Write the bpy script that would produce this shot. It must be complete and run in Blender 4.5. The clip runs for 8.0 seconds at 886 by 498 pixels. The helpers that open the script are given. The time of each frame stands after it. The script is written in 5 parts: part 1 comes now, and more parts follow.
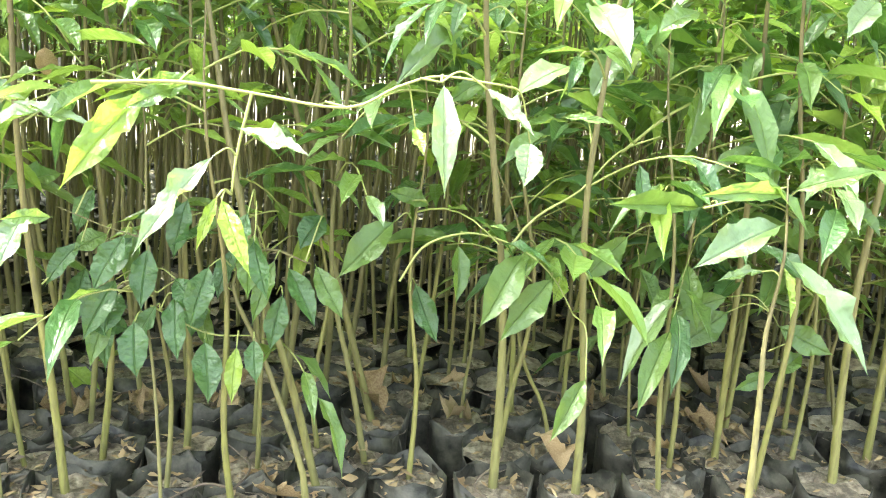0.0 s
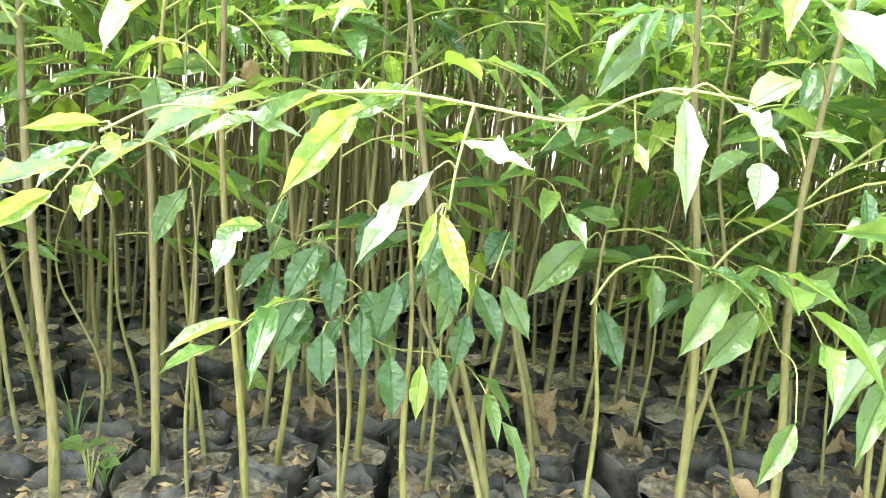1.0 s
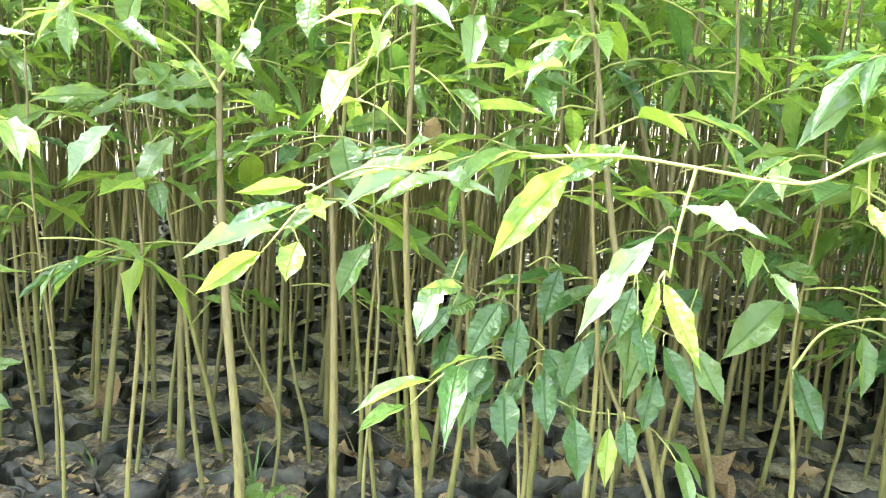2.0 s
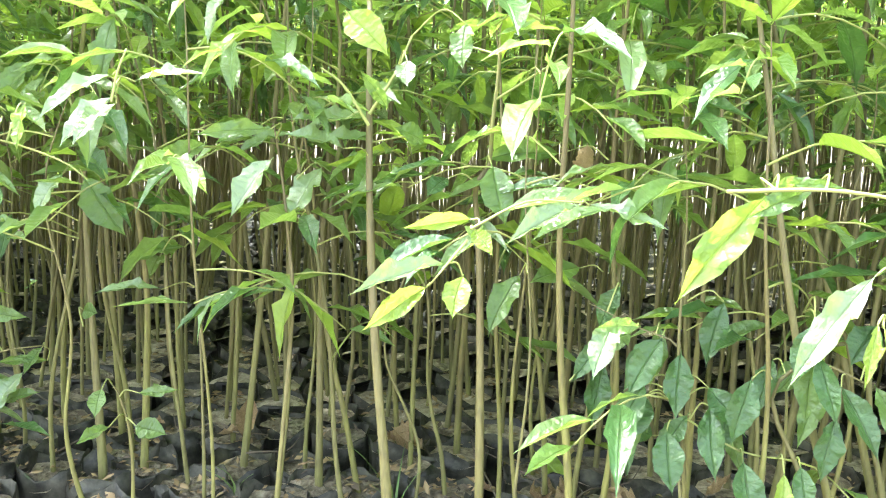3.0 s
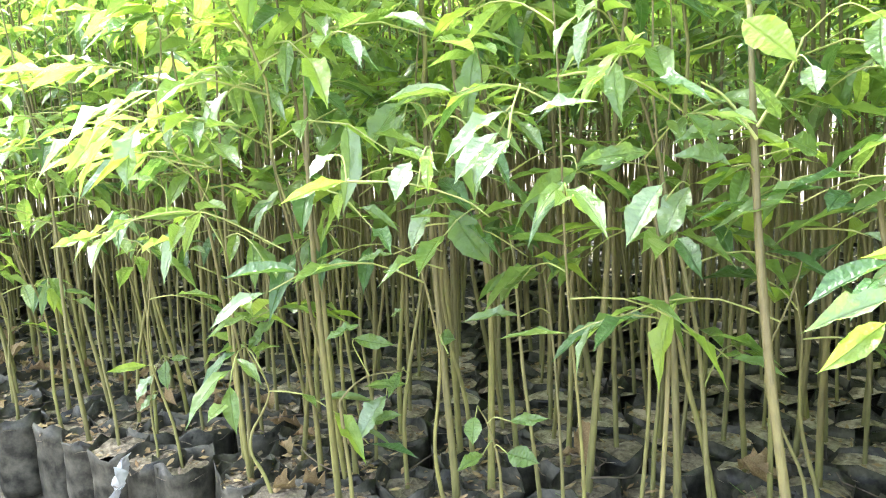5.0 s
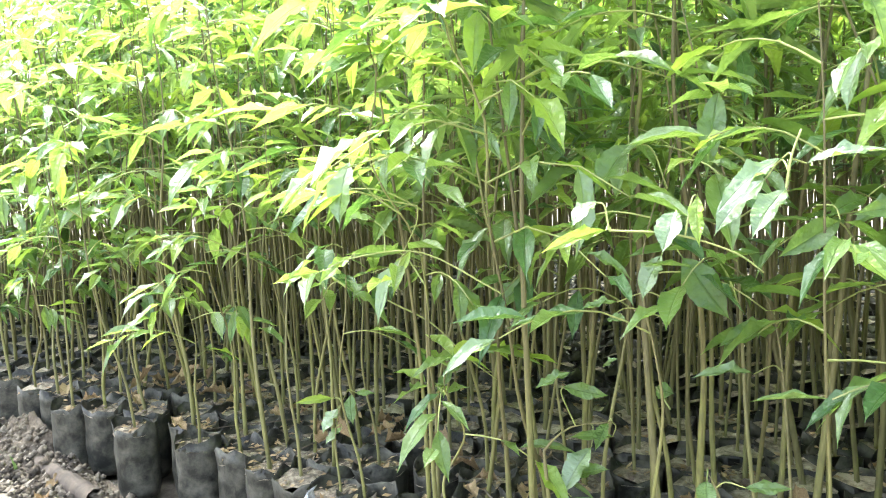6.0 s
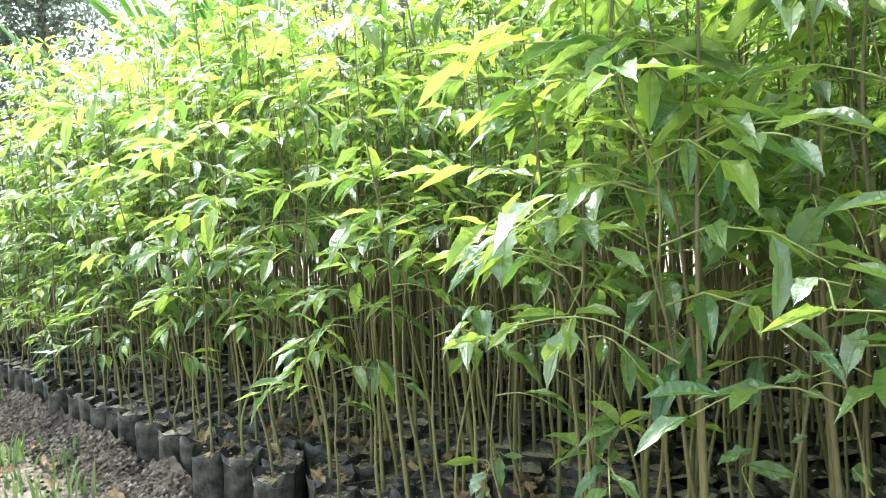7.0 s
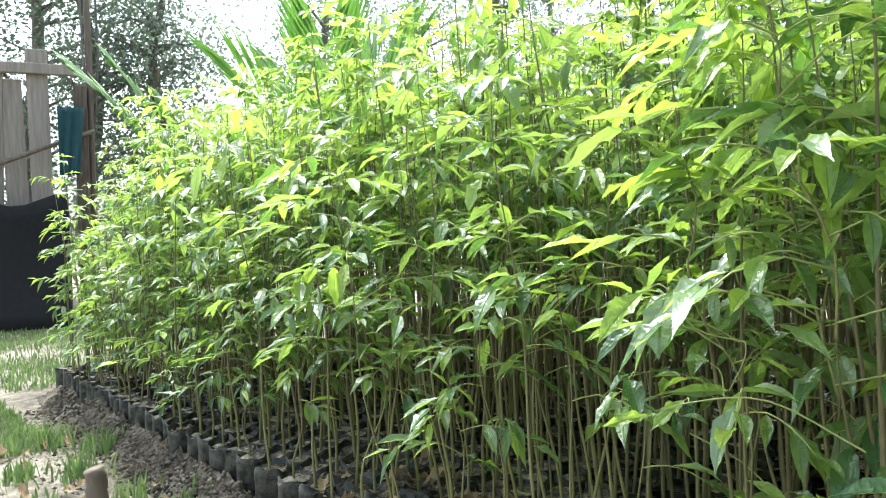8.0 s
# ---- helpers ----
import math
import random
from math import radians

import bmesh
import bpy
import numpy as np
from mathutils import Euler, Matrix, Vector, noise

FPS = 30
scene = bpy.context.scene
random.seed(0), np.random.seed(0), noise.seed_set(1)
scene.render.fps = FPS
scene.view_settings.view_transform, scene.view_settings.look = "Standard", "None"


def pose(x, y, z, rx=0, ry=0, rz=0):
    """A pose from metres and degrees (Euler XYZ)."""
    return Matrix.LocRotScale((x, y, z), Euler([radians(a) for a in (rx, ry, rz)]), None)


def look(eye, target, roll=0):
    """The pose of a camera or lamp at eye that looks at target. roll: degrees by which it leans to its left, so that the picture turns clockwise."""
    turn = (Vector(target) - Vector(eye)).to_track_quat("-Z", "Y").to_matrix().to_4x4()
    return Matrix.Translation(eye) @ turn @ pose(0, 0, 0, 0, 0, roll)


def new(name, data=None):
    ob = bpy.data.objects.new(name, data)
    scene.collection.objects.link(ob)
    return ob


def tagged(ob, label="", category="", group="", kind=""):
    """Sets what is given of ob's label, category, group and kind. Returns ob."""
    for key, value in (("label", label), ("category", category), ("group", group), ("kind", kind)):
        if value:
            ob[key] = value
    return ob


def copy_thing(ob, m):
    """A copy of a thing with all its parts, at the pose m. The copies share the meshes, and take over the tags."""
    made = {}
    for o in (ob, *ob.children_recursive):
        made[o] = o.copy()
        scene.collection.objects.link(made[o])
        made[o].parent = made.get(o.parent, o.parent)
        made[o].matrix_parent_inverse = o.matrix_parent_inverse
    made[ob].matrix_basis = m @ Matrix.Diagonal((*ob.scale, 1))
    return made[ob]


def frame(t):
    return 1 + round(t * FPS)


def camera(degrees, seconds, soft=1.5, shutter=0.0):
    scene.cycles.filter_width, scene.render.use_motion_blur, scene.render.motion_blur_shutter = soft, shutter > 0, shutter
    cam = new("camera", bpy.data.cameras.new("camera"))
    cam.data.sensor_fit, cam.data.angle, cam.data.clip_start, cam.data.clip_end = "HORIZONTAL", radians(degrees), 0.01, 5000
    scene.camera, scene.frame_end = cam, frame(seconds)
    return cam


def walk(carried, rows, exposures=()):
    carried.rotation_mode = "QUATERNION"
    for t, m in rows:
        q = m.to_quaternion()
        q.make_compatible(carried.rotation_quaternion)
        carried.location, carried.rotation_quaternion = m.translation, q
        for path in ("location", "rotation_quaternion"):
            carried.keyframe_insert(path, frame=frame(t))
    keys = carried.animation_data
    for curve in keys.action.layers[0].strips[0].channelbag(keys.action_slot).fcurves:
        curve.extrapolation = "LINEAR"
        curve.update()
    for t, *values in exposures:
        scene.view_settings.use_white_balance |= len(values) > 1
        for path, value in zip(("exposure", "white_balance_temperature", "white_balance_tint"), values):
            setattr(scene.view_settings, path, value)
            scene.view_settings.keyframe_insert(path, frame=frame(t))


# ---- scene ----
cam = camera(59.0, 8.0, 1.1)
PATH = [
    (0, (0.145, 0.268, 0.712), (-0.107, 2.208, 0.294), 4.2),
    (0.5, (0.11, 0.278, 0.701), (-0.278, 2.194, 0.278), 4.4),
    (1, (0.062, 0.287, 0.703), (-0.504, 2.162, 0.299), 4.6),
    (1.5, (0.014, 0.282, 0.705), (-0.721, 2.104, 0.335), 3.9),
    (1.7, (0.0, 0.279, 0.711), (-0.785, 2.084, 0.358), 3.6),
    (2.8, (-0.077, 0.264, 0.729), (-1.088, 1.963, 0.426), 2.5),
    (3, (-0.095, 0.258, 0.728), (-1.149, 1.932, 0.43), 2.2),
    (3.5, (-0.121, 0.249, 0.723), (-1.288, 1.845, 0.425), 1.2),
    (4, (-0.164, 0.221, 0.729), (-1.446, 1.726, 0.426), -0.1),
    (4.2, (-0.186, 0.203, 0.733), (-1.521, 1.662, 0.436), -1.0),
    (5.3, (-0.303, 0.147, 0.76), (-1.836, 1.4, 0.478), -2.2),
    (5.5, (-0.333, 0.122, 0.761), (-1.905, 1.33, 0.501), -1.9),
    (6, (-0.388, 0.076, 0.779), (-2.045, 1.173, 0.561), -1.8),
    (6.5, (-0.427, 0.044, 0.795), (-2.148, 1.048, 0.623), -1.6),
    (7, (-0.465, 0.006, 0.816), (-2.251, 0.9, 0.704), -2.2),
    (7.5, (-0.495, -0.053, 0.852), (-2.336, 0.729, 0.789), -2.1),
    (8, (-0.521, -0.075, 0.873), (-2.395, 0.625, 0.851), -2.0),
]
EXPOSURES = [(0.0, 3.5, 6350, 5), (1.5, 3.75, 6200, 6), (3.5, 3.63, 6050, 8), (5.5, 3.52, 5950, 11), (6.5, 2.93, 5850, 10), (8.0, 2.02, 5750, 6)]
walk(cam, [(t, look(eye, target, roll)) for t, eye, target, roll in PATH], EXPOSURES)

# ---- light ----
world = bpy.data.worlds.new("sky")
scene.world = world
world.use_nodes = True
wn = world.node_tree
sky = wn.nodes.new("ShaderNodeTexSky")
sky.sky_type = "NISHITA"
sky.sun_disc = False
SUN_AZ, SUN_EL = 180.0, 60.0          # degrees from +x towards +y, and up
sky.sun_elevation = radians(SUN_EL)
sky.sun_rotation = radians(90 - SUN_AZ)
sky.air_density, sky.dust_density = 1.0, 7.0
haze = wn.nodes.new("ShaderNodeHueSaturation")     # thin white cloud over the blue
haze.inputs["Saturation"].default_value = 0.45
wn.links.new(sky.outputs[0], haze.inputs["Color"])
wn.links.new(haze.outputs[0], wn.nodes["Background"].inputs[0])
wn.nodes["Background"].inputs[1].default_value = 0.15
sun = new("sun", bpy.data.lights.new("sun", "SUN"))
sun.data.energy, sun.data.angle, sun.data.color = 1.65, radians(8.0), (1.0, 0.95, 0.84)
away = Vector((math.cos(radians(SUN_AZ)) * math.cos(radians(SUN_EL)), math.sin(radians(SUN_AZ)) * math.cos(radians(SUN_EL)), math.sin(radians(SUN_EL))))
sun.matrix_world = look(away * 30, (0, 0, 0))


# ---- materials ----
def material(name):
    m = bpy.data.materials.new(name)
    m.use_nodes = True
    n = m.node_tree.nodes
    return m, n, m.node_tree.links, n["Principled BSDF"], n["Material Output"]


def ramp(n, stops):
    r = n.new("ShaderNodeValToRGB")
    while len(r.color_ramp.elements) < len(stops):
        r.color_ramp.elements.new(0.5)
    for e, (p, c) in zip(r.color_ramp.elements, stops):
        e.position, e.color = p, (*c, 1)
    return r


def mix_colour(n, links, factor, a, b, mode="MIX"):
    x = n.new("ShaderNodeMix")
    x.data_type, x.blend_type = "RGBA", mode
    for socket, v in ((x.inputs[0], factor), (x.inputs[6], a), (x.inputs[7], b)):
        if isinstance(v, bpy.types.NodeSocket):
            links.new(v, socket)
        else:
            socket.default_value = v if isinstance(v, float) else (*v, 1)
    return x.outputs[2]


def calc(n, links, op, a, b=0.0, c=0.0, clamp=False):
    x = n.new("ShaderNodeMath")
    x.operation, x.use_clamp = op, clamp
    for socket, v in zip(x.inputs, (a, b, c)):
        if isinstance(v, bpy.types.NodeSocket):
            links.new(v, socket)
        else:
            socket.default_value = v
    return x.outputs[0]


def noise_at(n, links, scale, detail=4.0, rough=0.55, coord="Object"):
    tc = n.new("ShaderNodeTexCoord")
    t = n.new("ShaderNodeTexNoise")
    t.inputs["Scale"].default_value, t.inputs["Detail"].default_value, t.inputs["Roughness"].default_value = scale, detail, rough
    links.new(tc.outputs[coord], t.inputs["Vector"])
    return t.outputs["Fac"]


def relief(n, links, height, strength, distance, bsdf):
    b = n.new("ShaderNodeBump")
    b.inputs["Strength"].default_value, b.inputs["Distance"].default_value = strength, distance
    links.new(height, b.inputs["Height"])
    links.new(b.outputs[0], bsdf.inputs["Normal"])
    return b.outputs[0]


def chance(n, links):
    """One random number for each loose piece."""
    oi, ge = n.new("ShaderNodeObjectInfo"), n.new("ShaderNodeNewGeometry")
    return calc(n, links, "FRACT", calc(n, links, "ADD", oi.outputs["Random"], ge.outputs["Random Per Island"]))


def leaf_material(name, low, high, through_colour, share, gloss, wax=0.0):
    m, n, links, bsdf, out = material(name)
    uv = n.new("ShaderNodeUVMap")
    sep = n.new("ShaderNodeSeparateXYZ")
    links.new(uv.outputs[0], sep.inputs[0])
    side = calc(n, links, "ABSOLUTE", calc(n, links, "SUBTRACT", sep.outputs[0], 0.5))
    along = sep.outputs[1]
    # midrib and slanting side veins
    rib = calc(n, links, "SUBTRACT", 1.0, calc(n, links, "MULTIPLY", side, 22.0), clamp=True)
    slant = calc(n, links, "SUBTRACT", calc(n, links, "MULTIPLY", along, 66.0), calc(n, links, "MULTIPLY", side, 13.0))
    wave = calc(n, links, "SINE", slant)
    vein = calc(n, links, "MULTIPLY", calc(n, links, "SUBTRACT", wave, 0.80, clamp=True), 4.0, clamp=True)
    veins = calc(n, links, "MAXIMUM", rib, calc(n, links, "MULTIPLY", vein, 0.5))
    r = chance(n, links)
    tint = mix_colour(n, links, r, low, high)
    # blade coordinates in lengths of the leaf, different on every leaf
    spot = n.new("ShaderNodeCombineXYZ")
    links.new(calc(n, links, "MULTIPLY", sep.outputs[0], 0.34), spot.inputs[0])
    links.new(along, spot.inputs[1])
    links.new(calc(n, links, "MULTIPLY", r, 43.0), spot.inputs[2])

    def on_blade(scale, detail, rough):
        t = n.new("ShaderNodeTexNoise")
        t.inputs["Scale"].default_value, t.inputs["Detail"].default_value, t.inputs["Roughness"].default_value = scale, detail, rough
        links.new(spot.outputs[0], t.inputs["Vector"])
        return t.outputs["Fac"]

    blotch = on_blade(5.0, 5.0, 0.6)
    tint = mix_colour(n, links, calc(n, links, "MULTIPLY", calc(n, links, "SUBTRACT", blotch, 0.45, clamp=True), 1.6, clamp=True), tint, tuple(min(1, 1.5 * v + 0.015) for v in high))
    fleck = on_blade(26.0, 3.0, 0.6)
    tint = mix_colour(n, links, calc(n, links, "MULTIPLY", calc(n, links, "SUBTRACT", fleck, 0.63, clamp=True), 4.0, clamp=True), tint, (0.20, 0.17, 0.06))
    tint = mix_colour(n, links, calc(n, links, "MULTIPLY", veins, 0.13), tint, (0.22, 0.32, 0.11))
    links.new(tint, bsdf.inputs["Base Color"])
    rough = calc(n, links, "MULTIPLY_ADD", blotch, 0.22, gloss)
    links.new(rough, bsdf.inputs["Roughness"])
    bsdf.inputs["Specular IOR Level"].default_value = 0.6
    bsdf.inputs["Coat Weight"].default_value, bsdf.inputs["Coat Roughness"].default_value, bsdf.inputs["Coat IOR"].default_value = wax, 0.22, 1.7
    puff = calc(n, links, "ADD", calc(n, links, "MULTIPLY", wave, -0.07), calc(n, links, "MULTIPLY", rib, -1.2))
    pucker = on_blade(11.0, 2.5, 0.5)
    puff = calc(n, links, "ADD", puff, calc(n, links, "MULTIPLY", pucker, 1.5))
    normal = relief(n, links, puff, 0.6, 0.004, bsdf)
    tr = n.new("ShaderNodeBsdfTranslucent")
    glow = mix_colour(n, links, r, through_colour, tuple(0.72 * v for v in through_colour))
    glow = mix_colour(n, links, calc(n, links, "MULTIPLY", veins, 0.12), glow, tuple(0.45 * v for v in through_colour))
    links.new(glow, tr.inputs["Color"])
    links.new(normal, tr.inputs["Normal"])
    mx = n.new("ShaderNodeMixShader")
    mx.inputs[0].default_value = share
    links.new(bsdf.outputs[0], mx.inputs[1])
    links.new(tr.outputs[0], mx.inputs[2])
    links.new(mx.outputs[0], out.inputs["Surface"])
    return m


MATURE = leaf_material("mature leaf", (0.055, 0.122, 0.029), (0.115, 0.20, 0.052), (0.42, 0.61, 0.10), 0.44, 0.20, 0.15)
DARK = leaf_material("old dark leaf", (0.028, 0.082, 0.023), (0.058, 0.128, 0.038), (0.22, 0.41, 0.06), 0.32, 0.22, 0.1)
YOUNG = leaf_material("young leaf", (0.15, 0.26, 0.038), (0.27, 0.38, 0.060), (0.47, 0.66, 0.08), 0.50, 0.24, 0.15)
# base colour paled to stand in for bright sky mirrored on glossy blades
LIGHT = leaf_material("leaf with painted sky sheen", (0.095, 0.17, 0.060), (0.18, 0.27, 0.11), (0.40, 0.57, 0.12), 0.32, 0.14, 0.7)
LEAF_KINDS = [MATURE, DARK, YOUNG, LIGHT]


def bark_material():
    m, n, links, bsdf, out = material("young bark")
    tc = n.new("ShaderNodeTexCoord")
    sep = n.new("ShaderNodeSeparateXYZ")
    links.new(tc.outputs["Object"], sep.inputs[0])
    patch = noise_at(n, links, 7.0, 4.0)
    up = calc(n, links, "ADD", sep.outputs[2], calc(n, links, "MULTIPLY_ADD", patch, 0.7, -0.35))
    r = ramp(n, [(0.08, (0.215, 0.215, 0.058)), (0.36, (0.170, 0.150, 0.052)), (0.62, (0.135, 0.108, 0.048)), (1.0, (0.115, 0.112, 0.042))])
    links.new(up, r.inputs[0])
    tone = mix_colour(n, links, calc(n, links, "MULTIPLY", chance(n, links), 0.7), r.outputs[0], (0.15, 0.145, 0.06))
    wn_ = n.new("ShaderNodeTexNoise")
    mp = n.new("ShaderNodeMapping")
    mp.inputs["Scale"].default_value = (220, 220, 45)
    links.new(tc.outputs["Object"], mp.inputs["Vector"])
    links.new(mp.outputs[0], wn_.inputs["Vector"])
    wn_.inputs["Scale"].default_value, wn_.inputs["Detail"].default_value = 1.0, 4.0
    tone = mix_colour(n, links, calc(n, links, "MULTIPLY", calc(n, links, "SUBTRACT", wn_.outputs["Fac"], 0.44, clamp=True), 2.6, clamp=True), tone, (0.10, 0.09, 0.04))
    links.new(tone, bsdf.inputs["Base Color"])
    bsdf.inputs["Roughness"].default_value = 0.62
    relief(n, links, wn_.outputs["Fac"], 0.8, 0.003, bsdf)
    return m


BARK = bark_material()


def bag_material():
    m, n, links, bsdf, out = material("black polythene")
    dust = noise_at(n, links, 26.0, 6.0, 0.65)
    fac = calc(n, links, "MULTIPLY", calc(n, links, "SUBTRACT", dust, 0.40, clamp=True), 2.4, clamp=True)
    tone = mix_colour(n, links, fac, (0.014, 0.015, 0.012), (0.15, 0.145, 0.110))
    links.new(tone, bsdf.inputs["Base Color"])
    links.new(calc(n, links, "MULTIPLY_ADD", fac, 0.35, 0.46), bsdf.inputs["Roughness"])
    bsdf.inputs["Specular IOR Level"].default_value = 0.35
    crease = noise_at(n, links, 34.0, 3.0, 0.5)
    relief(n, links, crease, 0.7, 0.006, bsdf)
    return m


def soil_material(name, dark, mid, pale, scale, bump):
    m, n, links, bsdf, out = material(name)
    a = noise_at(n, links, scale, 8.0, 0.68)
    b = noise_at(n, links, scale * 0.13, 4.0, 0.6)
    r = ramp(n, [(0.32, dark), (0.5, mid), (0.68, pale)])
    links.new(calc(n, links, "MULTIPLY_ADD", calc(n, links, "SUBTRACT", b, 0.5), 0.9, a), r.inputs[0])
    links.new(r.outputs[0], bsdf.inputs["Base Color"])
    bsdf.inputs["Roughness"].default_value = 0.95
    relief(n, links, a, 1.0, bump, bsdf)
    return m


BAG = bag_material()
POT_SOIL = soil_material("sandy pot soil", (0.12, 0.10, 0.07), (0.31, 0.265, 0.19), (0.52, 0.46, 0.345), 60.0, 0.016)
EARTH = soil_material("trodden earth", (0.10, 0.082, 0.058), (0.21, 0.18, 0.13), (0.33, 0.295, 0.225), 16.0, 0.05)


MUD = soil_material("dark mud", (0.028, 0.022, 0.014), (0.085, 0.068, 0.044), (0.19, 0.155, 0.105), 34.0, 0.03)


def plain_material(name, low, high, scale, rough=0.8, share=0.0, bump=0.004, stretch=(1, 1, 1)):
    m, n, links, bsdf, out = material(name)
    tc = n.new("ShaderNodeTexCoord")
    mp = n.new("ShaderNodeMapping")
    mp.inputs["Scale"].default_value = stretch
    links.new(tc.outputs["Object"], mp.inputs["Vector"])
    t = n.new("ShaderNodeTexNoise")
    t.inputs["Scale"].default_value, t.inputs["Detail"].default_value = scale, 6.0
    links.new(mp.outputs[0], t.inputs["Vector"])
    f = calc(n, links, "MULTIPLY_ADD", chance(n, links), 0.5, calc(n, links, "MULTIPLY_ADD", t.outputs["Fac"], 1.4, -0.55), clamp=True)
    tone = mix_colour(n, links, f, low, high)
    links.new(tone, bsdf.inputs["Base Color"])
    bsdf.inputs["Roughness"].default_value = rough
    nrm = relief(n, links, t.outputs["Fac"], 0.6, bump, bsdf)
    if share:
        tr = n.new("ShaderNodeBsdfTranslucent")
        links.new(tone, tr.inputs["Color"])
        links.new(nrm, tr.inputs["Normal"])
        mx = n.new("ShaderNodeMixShader")
        mx.inputs[0].default_value = share
        links.new(bsdf.outputs[0], mx.inputs[1])
        links.new(tr.outputs[0], mx.inputs[2])
        links.new(mx.outputs[0], out.inputs["Surface"])
    return m


DRY = plain_material("dry leaf", (0.20, 0.13, 0.06), (0.46, 0.36, 0.20), 30.0, 0.8, 0.2)
GRASS = plain_material("grass", (0.085, 0.15, 0.04), (0.23, 0.31, 0.10), 3.0, 0.6, 0.35)
TWIG = plain_material("green twig", (0.22, 0.26, 0.07), (0.36, 0.38, 0.13), 40.0, 0.55)
WOOD = plain_material("weathered board", (0.15, 0.13, 0.105), (0.35, 0.315, 0.27), 5.0, 0.85, 0.0, 0.006, (8, 8, 0.8))
POLE = plain_material("old wooden pole", (0.06, 0.048, 0.034), (0.17, 0.135, 0.095), 6.0, 0.9, 0.0, 0.01, (6, 6, 1))
# distance haze is put into this foliage colour, paler and greyer than leaves
TREE_LEAF = plain_material("hazed tree foliage", (0.09, 0.13, 0.085), (0.19, 0.24, 0.16), 0.6, 0.5, 0.6)
TREE_BARK = plain_material("tree bark", (0.09, 0.08, 0.065), (0.24, 0.21, 0.17), 9.0, 0.9, 0.0, 0.02, (4, 4, 1))
FROND = plain_material("palm leaf", (0.07, 0.17, 0.025), (0.16, 0.31, 0.05), 8.0, 0.55, 0.4, 0.003)
CLOTH = plain_material("teal cloth", (0.006, 0.04, 0.046), (0.015, 0.07, 0.078), 12.0, 0.85)
SHEET = plain_material("black shade sheet", (0.004, 0.004, 0.004), (0.010, 0.010, 0.009), 14.0, 0.95, 0.0, 0.02)
ROPE = plain_material("grey rope", (0.08, 0.08, 0.075), (0.18, 0.17, 0.15), 30.0, 0.9)


# ---- mesh helpers ----
def mesh_of(name, verts, faces, mats, face_mats=None, uvs=None, smooth=True):
    me = bpy.data.meshes.new(name)
    me.from_pydata([tuple(v) for v in verts], [], [tuple(f) for f in faces])
    for m in mats:
        me.materials.append(m)
    if face_mats is not None:
        me.polygons.foreach_set("material_index", np.asarray(face_mats, dtype=np.int32))
    if uvs is not None:
        layer = me.uv_layers.new(name="UVMap")
        idx = np.empty(len(me.loops), dtype=np.int32)
        me.loops.foreach_get("vertex_index", idx)
        layer.data.foreach_set("uv", np.asarray(uvs, dtype=np.float32)[idx].ravel())
    if smooth:
        me.polygons.foreach_set("use_smooth", np.ones(len(me.polygons), dtype=bool))
    me.update()
    return me


def child(name, me, parent, m=None, label=""):
    ob = new(name, me)
    ob.parent = parent
    if m is not None:
        ob.matrix_basis = m
    return tagged(ob, label)


def smooth_line(points, steps):
    """Catmull-Rom through the points."""
    p = [Vector(q) for q in points]
    p = [2 * p[0] - p[1]] + p + [2 * p[-1] - p[-2]]
    out = []
    for i in range(1, len(p) - 2):
        for k in range(steps):
            t = k / steps
            a, b, c, d = p[i - 1], p[i], p[i + 1], p[i + 2]
            out.append(0.5 * (2 * b + (c - a) * t + (2 * a - 5 * b + 4 * c - d) * t * t + (3 * b - a - 3 * c + d) * t ** 3))
    return out + [p[-2]]


def tube(points, r0, r1, sides=7, knots=0.0, rng=random, ease=1.0):
    verts, faces = [], []
    pts = [Vector(p) for p in points]
    k = len(pts)
    for i, p in enumerate(pts):
        d = (pts[min(i + 1, k - 1)] - pts[max(i - 1, 0)]).normalized()
        a = d.cross(Vector((0.31, 0.95, 0.05))).normalized()
        b = d.cross(a)
        r = (r0 + (r1 - r0) * (i / (k - 1)) ** ease) * (1 + knots * rng.uniform(-1, 1))
        for s in range(sides):
            w = 2 * math.pi * s / sides
            verts.append(p + (a * math.cos(w) + b * math.sin(w)) * r)
    for i in range(k - 1):
        for s in range(sides):
            t = (s + 1) % sides
            faces.append((i * sides + s, i * sides + t, (i + 1) * sides + t, (i + 1) * sides + s))
    faces.append(tuple(range((k - 1) * sides, k * sides)))
    return verts, faces


def blade_width(s):
    """A long oval with a short stalk and a drawn-out tip."""
    q = (s - 0.06) / 0.94
    if q <= 0:
        return 0.035
    return max(0.012, math.sin(math.pi * min(1.0, q) ** 0.88) ** (0.92 + 0.9 * q ** 4))


STATIONS = [(s, blade_width(s)) for s in (0.0, 0.06, 0.09, 0.13, 0.18, 0.24, 0.31, 0.38, 0.45, 0.52, 0.59, 0.66, 0.73, 0.80, 0.86, 0.91, 0.96, 1.0)]
MID_STATIONS = STATIONS[0:1] + STATIONS[1:17:2] + STATIONS[17:]
FEW_STATIONS = [(s, blade_width(s)) for s in (0.0, 0.13, 0.34, 0.62, 0.85, 1.0)]


